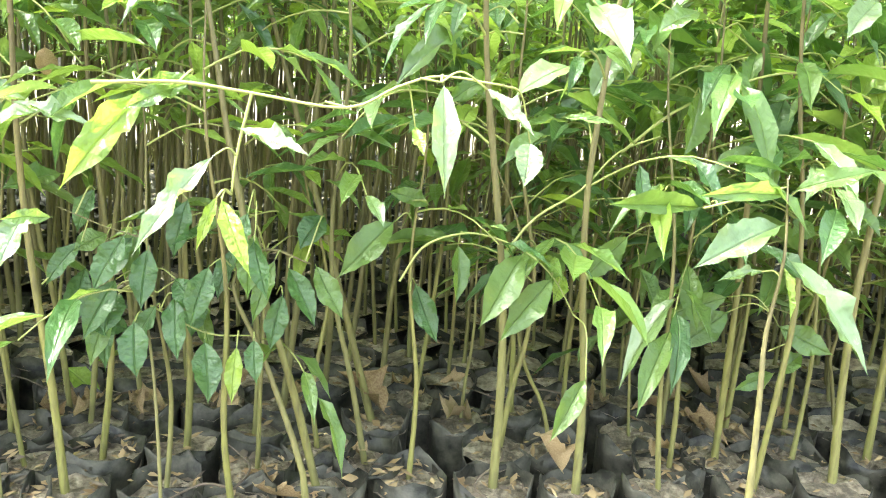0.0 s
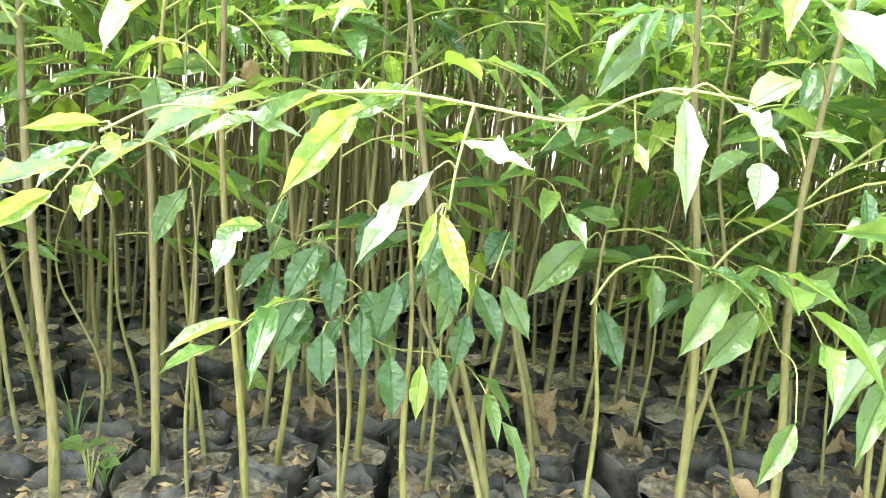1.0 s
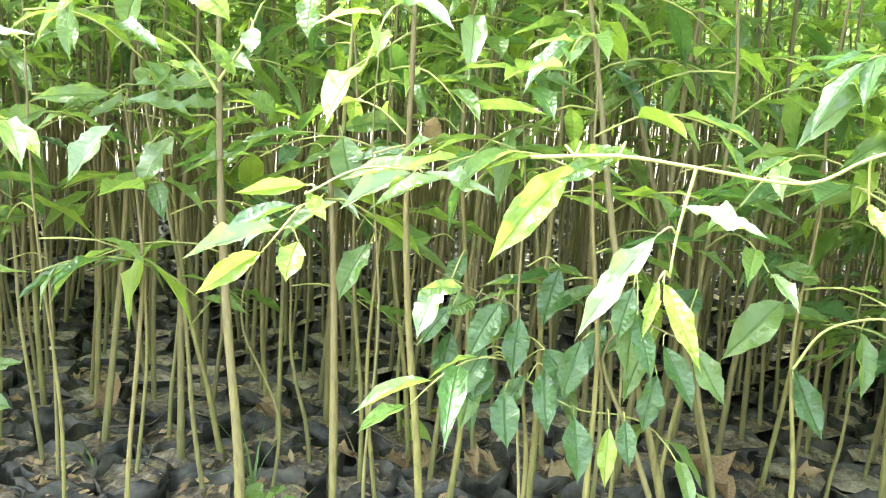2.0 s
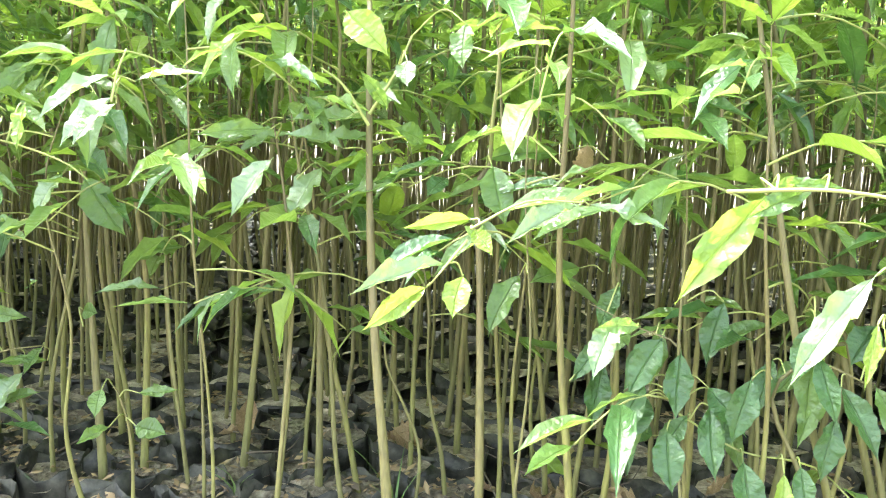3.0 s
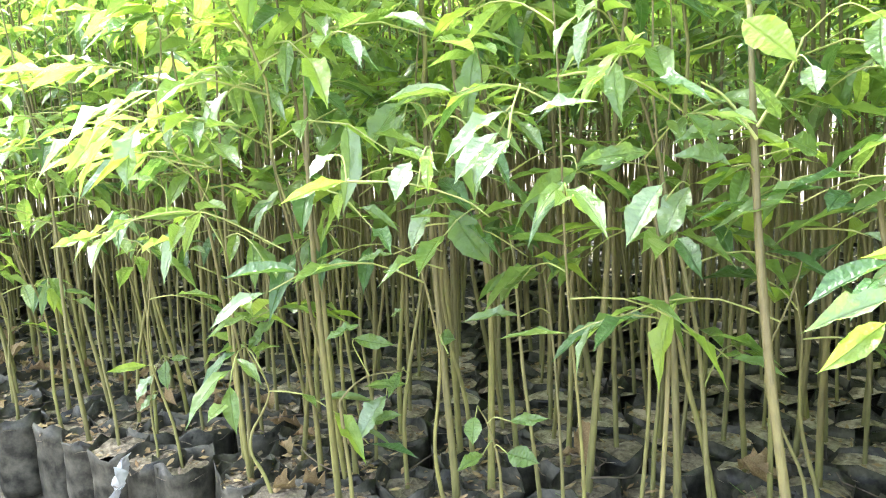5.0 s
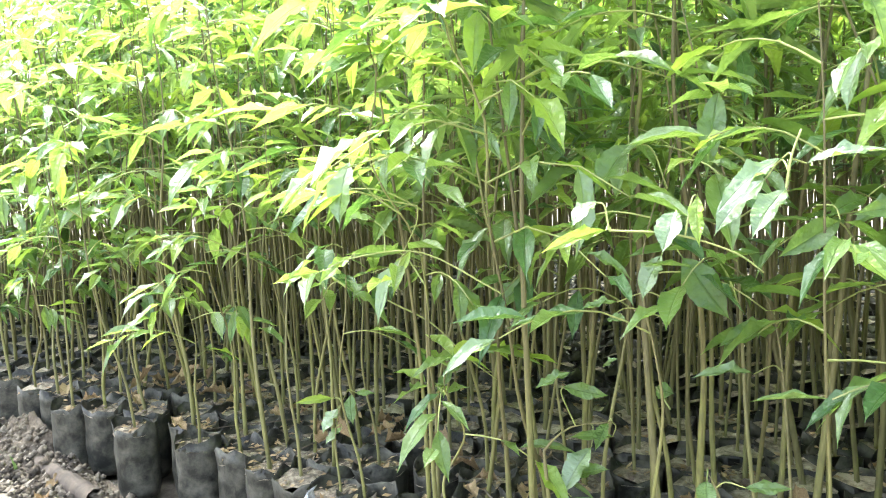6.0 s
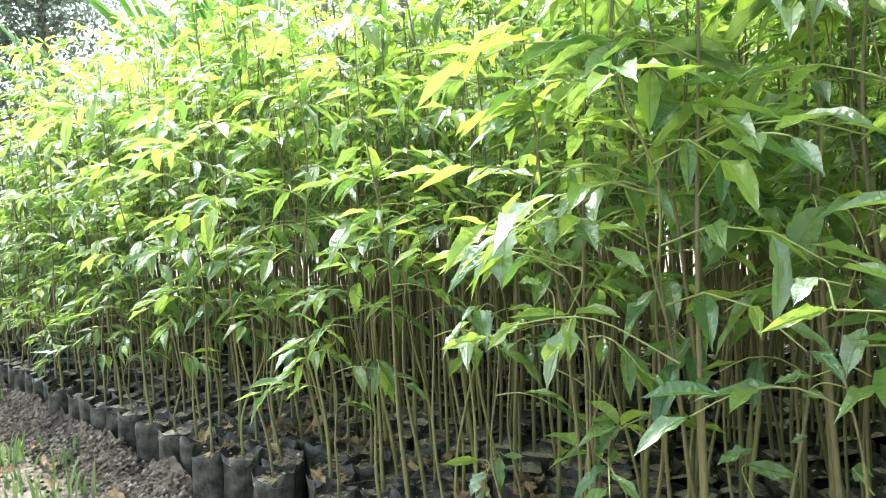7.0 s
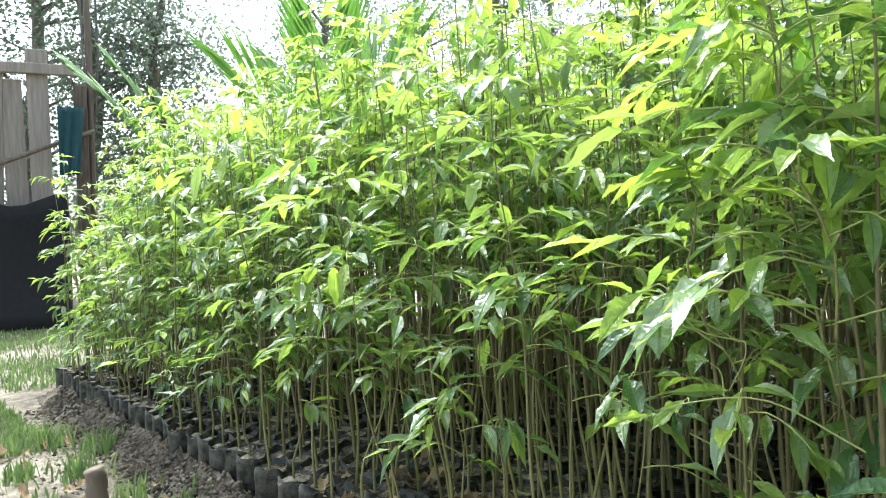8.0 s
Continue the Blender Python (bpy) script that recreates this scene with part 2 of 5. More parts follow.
def leaf_shape(stations, cols, droop, fold, wavy, twist, phase):
    """A blade 1 long on +y and 1 wide, base at the origin, its upper side to +z."""
    verts, faces, uvs = [], [], []
    for i, (s, w) in enumerate(stations):
        for c in range(cols):
            u = 2 * c / (cols - 1) - 1
            edge = abs(u) * w
            ruffle = math.sin(s * 15 + phase + (1.7 if u > 0 else 0)) + 0.6 * math.sin(s * 31 + 2 * phase + 2.1 * u)
            z = -droop * s * s * (1.2 - 0.2 * s) + fold * edge * 0.15 + 0.45 * wavy * ruffle * edge * edge
            tooth = 0.03 * (1 if i % 2 else -1) + 0.04 * math.sin(s * 19 + phase * 2 + u)
            x = 0.5 * u * w * (1 + tooth * (abs(u) > 0.9)) + 0.10 * math.sin(s * 2.6 + phase) * s
            a = twist * s
            verts.append((x * math.cos(a), s * (1 - 0.16 * droop * s), z + 0.3 * x * math.sin(a)))
            uvs.append((0.5 + 0.5 * u * max(w, 0.3), s))
    for i in range(len(stations) - 1):
        for c in range(cols - 1):
            a = i * cols + c
            faces.append((a, a + 1, a + cols + 1, a + cols))
    return verts, faces, uvs


LEAF_FORMS = [(0.24, 0.50, 0.07, 0.2, 0.3), (0.45, 0.45, 0.09, -0.3, 1.9), (0.18, 0.70, 0.06, 0.35, 3.1), (0.52, 0.40, 0.09, 0.1, 4.4), (0.36, 0.35, 0.12, -0.45, 5.2), (0.10, 0.45, 0.10, 0.0, 0.9)]
LEAVES, LARGE_LEAVES = {}, {}
for form, args in enumerate(LEAF_FORMS):
    v, f, t = leaf_shape(MID_STATIONS, 5, *args)
    fv, ff, ft = leaf_shape(STATIONS, 7, *args[:2], args[2] * 1.5, *args[3:])
    for kind in LEAF_KINDS:
        LEAVES[form, kind.name] = mesh_of("leaf", v, f, [kind], uvs=t)
        LARGE_LEAVES[form, kind.name] = mesh_of("leaf", fv, ff, [kind], uvs=ft)
SIMPLE = [leaf_shape(FEW_STATIONS, 3, *args) for args in LEAF_FORMS]
PLAIN = [leaf_shape([(s, blade_width(s)) for s in (0.0, 0.26, 0.62, 1.0)], 3, *args) for args in LEAF_FORMS]
KITES = [leaf_shape([(s, blade_width(s)) for s in (0.0, 0.46, 1.0)], 3, *args) for args in LEAF_FORMS]


def blade_pose(base, axis, up, length, width):
    y = Vector(axis).normalized()
    x = y.cross(Vector(up))
    x = x.normalized() if x.length > 1e-4 else Vector((1, 0, 0))
    z = x.cross(y)
    m = Matrix((x * width, y * length, z * length)).transposed().to_4x4()
    m.translation = base
    return m


# ---- how a sapling grows ----
def grow(rng, height, bare, twigs, leaves_each, radius, lean, leaf_size, young):
    """The stem, the twigs and the leaves of one sapling that stands at the origin of its pot's rim."""
    wob = [rng.uniform(-1, 1) for _ in range(8)]
    def spine(h):
        t = h / height
        return Vector((lean[0] * h + 0.036 * wob[0] * math.sin(3.1 * t + wob[1] * 3) + 0.016 * wob[2] * math.sin(11 * t + wob[3] * 3),
                       lean[1] * h + 0.036 * wob[4] * math.sin(3.3 * t + wob[5] * 3) + 0.016 * wob[6] * math.sin(10 * t + wob[7] * 3), h))
    off = spine(0)
    stem = [spine(height * i / 9) - off * (1 - i / 9) for i in range(10)]
    stem[0] = Vector((0, 0, -0.03))
    sprays, blades = [], []
    turn = rng.uniform(0, 6.28)
    for k in range(twigs):
        t = bare + (1 - bare) * (k + rng.uniform(0.1, 0.9)) / twigs
        root = spine(height * t) - off * (1 - t)
        turn += 2.4 + rng.uniform(-0.4, 0.4)
        reach = leaf_size * rng.uniform(1.1, 2.4) * (1.2 - 0.6 * t)
        out = Vector((math.cos(turn), math.sin(turn), 0))
        rise = rng.uniform(0.2, 0.9)
        line = [root + out * reach * q + Vector((0, 0, reach * (rise * q - 0.60 * q * q))) for q in (0, 0.35, 0.7, 1.0)]
        sprays.append((line, radius * 0.24))
        for j in range(leaves_each):
            q = 0.18 + 0.82 * (j + 1) / leaves_each
            here = root + out * reach * q + Vector((0, 0, reach * (rise * q - 0.60 * q * q)))
            swing = turn + (1 if j % 2 else -1) * rng.uniform(0.5, 1.1) * (1.25 - q)
            dip = rng.uniform(-0.25, 0.35) if rng.random() < 0.88 else rng.uniform(0.4, 1.2)
            axis = Vector((math.cos(swing), math.sin(swing), -dip))
            up = Vector((rng.uniform(-0.3, 0.3), rng.uniform(-0.3, 0.3), 1))
            size = leaf_size * rng.uniform(0.65, 1.2)
            fresh = rng.random() < young * (0.25 + 1.3 * max(0, t - 0.4))
            kind = 2 if fresh else rng.choice((0, 0, 1, 1, 1, 1, 0, 3) if young < 0.15 else (0, 0, 0, 0, 0, 1, 1, 3))
            blades.append((blade_pose(here, axis, up, size, size * rng.uniform(0.23, 0.31)), rng.randrange(len(LEAF_FORMS)), kind))
    top = spine(height)
    for j in range(4):
        a = turn + j * 1.6
        size = leaf_size * rng.uniform(0.5, 1.0)
        axis = Vector((math.cos(a), math.sin(a), rng.uniform(-0.4, 0.9)))
        blades.append((blade_pose(top, axis, (0.1, 0.1, 1), size, size * 0.31), rng.randrange(len(LEAF_FORMS)), 2 if rng.random() < 0.3 + young else 0))
    return stem, sprays, blades


# ---- pots ----
RIM = 0.17


def pot_shape(rng, sides=18, coarse=False):
    """A soft black grow bag: bulging wall, uneven rim, a lip folded inside; and its soil."""
    r0 = 0.051
    dents = [rng.uniform(0, 6.28) for _ in range(4)]
    square = rng.uniform(0.02, 0.12)
    sink = rng.uniform(-0.004, 0.016)
    levels = [(0.0, 0.90), (0.02, 0.99), (0.07, 1.03), (0.12, 1.03), (0.155, 1.03), (RIM + 0.007, 1.06), (RIM + 0.006, 1.035), (RIM - 0.014, 1.0)]
    if coarse:
        levels = [levels[k] for k in (0, 2, 4, 5, 7)]
    verts, faces = [], []
    for li, (z, k) in enumerate(levels):
        for s in range(sides):
            a = 2 * math.pi * s / sides
            r = r0 * k * (1 + 0.045 * math.cos(4 * a + dents[2]) + square * math.cos(3 * a + dents[0]) * 0.5 + 0.03 * math.sin(7 * a + dents[1] + z * 40) + 0.02 * math.sin(4 * a - z * 60 + dents[2]))
            zz = z
            if z > RIM:
                zz += 0.009 * math.sin(2 * a + dents[3]) + 0.006 * math.sin(5 * a + dents[1]) + rng.uniform(-0.005, 0.005)
                r *= 1 + 0.05 * math.sin(3 * a + dents[2])
            verts.append((r * math.cos(a), r * math.sin(a), zz))
    for li in range(len(levels) - 1):
        for s in range(sides):
            t = (s + 1) % sides
            faces.append((li * sides + s, li * sides + t, (li + 1) * sides + t, (li + 1) * sides + s))
    faces.append(tuple(reversed(range(sides))))
    sv, sf = [(0, 0, RIM + 0.004 - sink)], []
    for ring, rr in enumerate((0.5, 1.03)):
        for s in range(sides):
            a = 2 * math.pi * s / sides
            r = r0 * rr * (1 + (square * math.cos(3 * a + dents[0]) * 0.5 if ring else 0))
            sv.append((r * math.cos(a), r * math.sin(a), RIM + 0.002 - 0.005 * ring + rng.uniform(-0.007, 0.007) - sink))
    for s in range(sides):
        t = (s + 1) % sides
        sf.append((0, 1 + s, 1 + t))
        sf.append((1 + s, 1 + sides + s, 1 + sides + t, 1 + t))
    return (verts, faces), (sv, sf)


pot_rng = random.Random(5)
POTS = []
for _ in range(8):
    (pv, pf), (sv, sf) = pot_shape(pot_rng)
    POTS.append((mesh_of("polybag", pv, pf, [BAG]), mesh_of("pot_soil", sv, sf, [POT_SOIL])))
FAR_POTS = [pot_shape(pot_rng, 9) for _ in range(5)]
BACK_POTS = [pot_shape(pot_rng, 7, True) for _ in range(5)]

SAPLING_LABEL = "slender green sapling rooted in a black plastic grow bag"


def pot_under(ob, rng, at):
    bag, soil = rng.choice(POTS)
    m = pose(at[0], at[1], at[2], 0, 0, rng.uniform(0, 360))
    child("polybag", bag, ob, m, "dusty black crinkled plastic grow bag")
    child("pot_soil", soil, ob, m, "dry sandy soil with bits of leaf")


def stem_mesh(points, r0, r1, sides=8, steps=3):
    v, f = tube(smooth_line(points, steps), r0, r1, sides, 0.07, random.Random(int(abs(points[-1][0]) * 9e4)), 0.7)
    return mesh_of("stem", v, f, [BARK])


def sapling(name, rng, height, bare, twigs, leaves_each, radius, lean, leaf_size, young, label=SAPLING_LABEL):
    ob = new(name)
    tagged(ob, label, "sapling", "saplings in the nursery bed")
    pot_under(ob, rng, (0, 0, 0))
    stem, sprays, blades = grow(rng, height, bare, twigs, leaves_each, radius, lean, leaf_size, young)
    lift = Matrix.Translation((0, 0, RIM))
    child("stem", stem_mesh(stem, radius, radius * 0.14), ob, lift)
    for line, r in sprays:
        v, f = tube(smooth_line(line, 2), max(r, 0.0014), 0.0009, 5)
        child("twig", mesh_of("twig", v, f, [TWIG]), ob, lift)
    for m, form, kind in blades:
        child("leaf", LEAVES[form, LEAF_KINDS[kind].name], ob, lift @ m)
    return ob


# ---- the bed: a straight front edge, pots packed in staggered rows ----
ALONG, INTO, EDGE = Vector((0.9557, 0.2943, 0)), Vector((-0.2943, 0.9557, 0)), Vector((0.0, 1.205, 0))
LENGTH_LEFT, LENGTH_RIGHT, DEPTH, PITCH = 6.05, 2.3, 4.9, 0.112
OCCUPIED = []
LINES, BASES = [], []        # stems and twigs near the path, and the leaves that hang from them


def standing(x, y, lean_x, lean_y, radius, height):
    """A sapling at a known spot of the front rows."""
    rng = random.Random(round(x * 1000) * 7919 + round(y * 1000))
    OCCUPIED.append((x, y))
    tall = height > 0.9
    leafy = x > 0.05 or rng.random() < 0.25
    bare = rng.uniform(0.34, 0.48) if tall else rng.uniform(0.40, 0.6)
    if leafy:
        bare -= 0.12
    twigs = rng.randrange(9, 12) if tall else rng.randrange(3, 5)
    what = "tall sapling with yellow-green stem in a black grow bag" if tall else "short thin sapling with few leaves in a black grow bag"
    ob = sapling("sapling", rng, height, bare, twigs, 5 if tall else 4, radius * 0.70, (lean_x, lean_y), rng.uniform(0.085, 0.115), 0.1 if x > 0.05 else 0.3, what)
    ob.matrix_basis = Matrix.Translation((x, y, 0))
    LINES.extend(Vector((x + lean_x * h, y + lean_y * h, RIM + h)) for h in np.linspace(0.1, height * 0.9, 20))
    return ob


def rooted(points, radius):
    """A sapling whose stem follows the given line from its pot."""
    x, y, _ = points[0]
    rng = random.Random(round(x * 1000) * 31 + 7)
    OCCUPIED.append((x, y))
    ob = new("sapling")
    ob.matrix_basis = Matrix.Translation((x, y, 0))
    tagged(ob, "sapling with broad glossy leaves, rooted in a black grow bag", "sapling", "saplings in the nursery bed")
    pot_under(ob, rng, (0, 0, 0))
    v, f = tube(smooth_line([Vector(p) - Vector((x, y, 0)) for p in points], 3), radius * 0.88, radius * (0.4 if radius > 0.0065 else 0.18), 8, 0.09, rng)
    child("stem", mesh_of("stem", v, f, [BARK]), ob)
    LINES.extend(smooth_line(points[1:], 8))
    if radius > 0.0065:
        top = Matrix.Translation(Vector(points[-1]) - Vector((x, y, 0.004)))
        stem, sprays, blades = grow(rng, 0.5, 0.12, 6, 4, radius * 0.4, (0, 0), 0.11, 0.3)
        stem[0] = Vector((0, 0, 0))
        child("leader", mesh_of("leader", *tube(stem, radius * 0.4, 0.0015, 6), [BARK]), ob, top)
        for line, r in sprays:
            child("twig", mesh_of("twig", *tube(line, 0.0018, 0.001, 5), [TWIG]), ob, top)
        for m, form, kind in blades:
            child("leaf", LEAVES[form, LEAF_KINDS[kind].name], ob, top @ m)
    return ob


def leaf_at(ob, base, tip, width, kind):
    """A single large leaf between two points, turned to the open side of the bed and the sky."""
    rng = random.Random(round(base[0] * 5000) + round(tip[2] * 7000))
    base, tip = Vector(base), Vector(tip)
    axis = tip - base
    if kind is LIGHT:
        up = Vector((0.15, -0.5, 0.85))
    elif kind is YOUNG:
        up = Vector((0.35, -0.9, 0.30))
    else:
        up = Vector((0.3 + rng.uniform(-0.3, 0.3), -0.8, 0.5 + rng.uniform(-0.3, 0.3)))
    form = rng.choice((0, 2, 5))
    side = axis.cross(up).normalized()
    bow = LEAF_FORMS[form][0] * axis.length     # the blade bows down, so it starts out higher
    m = blade_pose(base, axis + side.cross(axis).normalized() * bow, up, axis.length * 1.02, width * 0.84)
    child("leaf", LARGE_LEAVES[form, kind.name], ob, Matrix.Translation(-ob.matrix_basis.translation) @ m)
    BASES.append((ob, base, axis.normalized()))


def twig_at(ob, points, radius):
    o = ob.matrix_basis.translation
    v, f = tube(smooth_line([Vector(p) - o for p in points], 4), radius * 0.72, radius * 0.45, 6)
    child("twig", mesh_of("twig", v, f, [TWIG]), ob)
    LINES.extend(smooth_line(points, 6))


# ---- saplings with large leaves near the path ----
arching = standing(0.109, 1.269, -0.03, -0.06, 0.0106, 1.32)
leaf_at(arching, (-0.211, 0.929, 0.689), (-0.262, 0.869, 0.601), 0.037, YOUNG)
leaf_at(arching, (-0.178, 0.940, 0.695), (-0.221, 0.896, 0.669), 0.022, MATURE)
leaf_at(arching, (-0.115, 0.894, 0.662), (-0.049, 0.883, 0.645), 0.024, LIGHT)
leaf_at(arching, (-0.125, 0.875, 0.642), (-0.168, 0.818, 0.564), 0.026, LIGHT)
leaf_at(arching, (-0.121, 0.869, 0.609), (-0.123, 0.833, 0.568), 0.012, YOUNG)
leaf_at(arching, (-0.119, 0.870, 0.607), (-0.080, 0.841, 0.550), 0.021, YOUNG)
leaf_at(arching, (0.052, 0.910, 0.712), (0.066, 0.868, 0.624), 0.027, LIGHT)
leaf_at(arching, (0.085, 0.919, 0.710), (0.130, 0.898, 0.674), 0.020, LIGHT)
leaf_at(arching, (0.123, 1.028, 0.662), (0.120, 0.994, 0.621), 0.033, LIGHT)
leaf_at(arching, (0.015, 0.997, 0.670), (0.030, 0.972, 0.644), 0.015, YOUNG)
leaf_at(arching, (0.150, 1.042, 0.686), (0.203, 1.033, 0.684), 0.012, MATURE)
leaf_at(arching, (-0.216, 0.928, 0.692), (-0.151, 0.923, 0.695), 0.017, MATURE)
twig_at(arching, [(-0.230, 0.869, 0.691), (-0.165, 0.889, 0.696), (-0.108, 0.905, 0.691), (-0.032, 0.926, 0.684), (0.009, 0.944, 0.705), (0.043, 0.956, 0.716), (0.096, 0.971, 0.712)], 0.0022)
twig_at(arching, [(-0.108, 0.905, 0.691), (-0.115, 0.892, 0.639), (-0.116, 0.885, 0.607)], 0.0022)
twig_at(arching, [(0.037, 0.885, 0.713), (0.053, 0.890, 0.711)], 0.0016)
twig_at(arching, [(-0.032, 0.926, 0.684), (-0.050, 0.922, 0.688)], 0.0022)
bowed = standing(-0.009, 1.257, -0.05, -0.01, 0.0068, 0.62)
leaf_at(bowed, (0.123, 1.218, 0.514), (0.077, 1.161, 0.429), 0.050, MATURE)
leaf_at(bowed, (0.161, 1.224, 0.485), (0.105, 1.165, 0.411), 0.046, MATURE)
leaf_at(bowed, (0.212, 1.171, 0.379), (0.173, 1.120, 0.314), 0.032, MATURE)
leaf_at(bowed, (0.038, 1.237, 0.513), (0.044, 1.198, 0.443), 0.032, MATURE)
leaf_at(bowed, (-0.040, 1.219, 0.538), (-0.099, 1.162, 0.472), 0.048, MATURE)
leaf_at(bowed, (0.261, 1.352, 0.525), (0.196, 1.293, 0.463), 0.042, MATURE)
leaf_at(bowed, (-0.007, 1.277, 0.551), (-0.060, 1.239, 0.570), 0.028, MATURE)
leaf_at(bowed, (0.175, 1.271, 0.479), (0.165, 1.235, 0.445), 0.027, YOUNG)
leaf_at(bowed, (-0.024, 1.293, 0.442), (0.017, 1.263, 0.366), 0.038, DARK)
leaf_at(bowed, (0.029, 1.294, 0.787), (-0.053, 1.225, 0.700), 0.040, LIGHT)
leaf_at(bowed, (0.063, 1.382, 0.732), (-0.006, 1.324, 0.680), 0.033, MATURE)
twig_at(bowed, [(-0.024, 1.179, 0.470), (-0.001, 1.194, 0.511), (0.034, 1.209, 0.528), (0.071, 1.220, 0.530), (0.124, 1.232, 0.511), (0.163, 1.237, 0.479), (0.191, 1.236, 0.436)], 0.0022)
twig_at(bowed, [(0.100, 1.242, 0.509), (0.132, 1.261, 0.551), (0.185, 1.285, 0.588), (0.229, 1.309, 0.638), (0.282, 1.330, 0.662)], 0.0025)
dark_low = rooted([(-0.283, 1.080, 0.150), (-0.283, 1.080, 0.211), (-0.302, 1.102, 0.338), (-0.319, 1.115, 0.424), (-0.322, 1.130, 0.494), (-0.370, 1.119, 0.514), (-0.426, 1.107, 0.536)], 0.0030)
extra = rooted([(-0.122, 1.132, 0.150), (-0.122, 1.132, 0.224), (-0.180, 1.144, 0.362), (-0.225, 1.150, 0.452), (-0.192, 1.169, 0.495), (-0.137, 1.182, 0.479)], 0.0055)
leaf_at(dark_low, (-0.345, 1.137, 0.503), (-0.374, 1.091, 0.446), 0.042, DARK)
leaf_at(dark_low, (-0.320, 1.125, 0.495), (-0.311, 1.088, 0.426), 0.037, DARK)
leaf_at(dark_low, (-0.289, 1.127, 0.460), (-0.241, 1.107, 0.417), 0.037, DARK)
leaf_at(dark_low, (-0.356, 1.120, 0.438), (-0.354, 1.085, 0.391), 0.041, DARK)
leaf_at(dark_low, (-0.320, 1.090, 0.413), (-0.298, 1.058, 0.355), 0.041, DARK)
leaf_at(dark_low, (-0.241, 1.109, 0.393), (-0.223, 1.075, 0.326), 0.041, DARK)
leaf_at(dark_low, (-0.187, 1.126, 0.395), (-0.170, 1.096, 0.349), 0.027, DARK)
leaf_at(dark_low, (-0.199, 1.104, 0.393), (-0.190, 1.068, 0.333), 0.024, YOUNG)
leaf_at(dark_low, (-0.162, 1.169, 0.477), (-0.118, 1.142, 0.410), 0.035, DARK)
leaf_at(dark_low, (-0.131, 1.179, 0.481), (-0.086, 1.154, 0.421), 0.035, MATURE)
leaf_at(dark_low, (-0.304, 0.923, 0.564), (-0.333, 0.889, 0.565), 0.018, MATURE)
leaf_at(dark_low, (-0.325, 0.918, 0.570), (-0.330, 0.880, 0.521), 0.030, LIGHT)
leaf_at(dark_low, (-0.339, 1.115, 0.392), (-0.383, 1.081, 0.412), 0.034, DARK)
leaf_at(dark_low, (-0.137, 1.234, 0.534), (-0.155, 1.193, 0.492), 0.042, DARK)
leaf_at(dark_low, (-0.202, 1.204, 0.486), (-0.226, 1.164, 0.455), 0.036, MATURE)
leaf_at(dark_low, (-0.386, 1.151, 0.499), (-0.412, 1.114, 0.481), 0.038, MATURE)
twig_at(dark_low, [(-0.314, 1.117, 0.424), (-0.249, 1.130, 0.393), (-0.194, 1.146, 0.391)], 0.0020)
drape_rng = random.Random(17)
for k in range(20):
    at = Vector((drape_rng.uniform(-0.42, -0.16), drape_rng.uniform(1.09, 1.17), drape_rng.uniform(0.40, 0.56)))
    fall = Vector((drape_rng.uniform(-0.03, 0.035), drape_rng.uniform(-0.045, -0.01), -drape_rng.uniform(0.05, 0.085)))
    leaf_at(dark_low, at, at + fall, drape_rng.uniform(0.026, 0.040), drape_rng.choice((DARK, DARK, DARK, MATURE)))
right_low = rooted([(0.398, 1.106, 0.150), (0.398, 1.106, 0.284), (0.399, 1.130, 0.396), (0.399, 1.145, 0.464), (0.411, 1.165, 0.548), (0.406, 1.183, 0.634)], 0.0055)
leaf_at(right_low, (0.411, 1.167, 0.550), (0.509, 1.130, 0.432), 0.055, LIGHT)
leaf_at(right_low, (0.408, 1.174, 0.583), (0.305, 1.125, 0.535), 0.048, LIGHT)
leaf_at(right_low, (0.409, 1.181, 0.616), (0.305, 1.141, 0.610), 0.026, MATURE)
leaf_at(right_low, (0.325, 1.206, 0.590), (0.210, 1.166, 0.591), 0.031, MATURE)
leaf_at(right_low, (0.412, 1.182, 0.619), (0.498, 1.176, 0.653), 0.032, MATURE)
leaf_at(right_low, (0.390, 1.160, 0.531), (0.334, 1.126, 0.522), 0.016, LIGHT)
leaf_at(right_low, (0.410, 1.165, 0.540), (0.417, 1.129, 0.483), 0.016, YOUNG)
leaf_at(right_low, (0.326, 1.338, 0.724), (0.307, 1.293, 0.640), 0.048, MATURE)
leaf_at(right_low, (0.278, 1.431, 0.705), (0.282, 1.393, 0.642), 0.025, YOUNG)
leaf_at(right_low, (0.532, 1.476, 0.763), (0.562, 1.456, 0.768), 0.028, YOUNG)
leaf_at(right_low, (0.415, 1.388, 0.423), (0.338, 1.341, 0.369), 0.049, MATURE)
leaf_at(right_low, (0.413, 1.392, 0.443), (0.315, 1.348, 0.413), 0.040, MATURE)
leaf_at(right_low, (0.484, 1.394, 0.408), (0.558, 1.372, 0.378), 0.046, MATURE)
leaf_at(right_low, (0.487, 1.379, 0.342), (0.424, 1.342, 0.322), 0.029, MATURE)
leaf_at(right_low, (0.524, 1.391, 0.372), (0.484, 1.355, 0.346), 0.030, MATURE)
leaf_at(right_low, (0.288, 1.432, 0.466), (0.316, 1.397, 0.401), 0.041, MATURE)
leaf_at(right_low, (0.521, 1.429, 0.553), (0.484, 1.396, 0.535), 0.041, MATURE)
leaf_at(right_low, (0.531, 1.388, 0.596), (0.588, 1.361, 0.548), 0.047, MATURE)
leaf_at(right_low, (0.478, 1.513, 0.727), (0.443, 1.464, 0.636), 0.051, DARK)
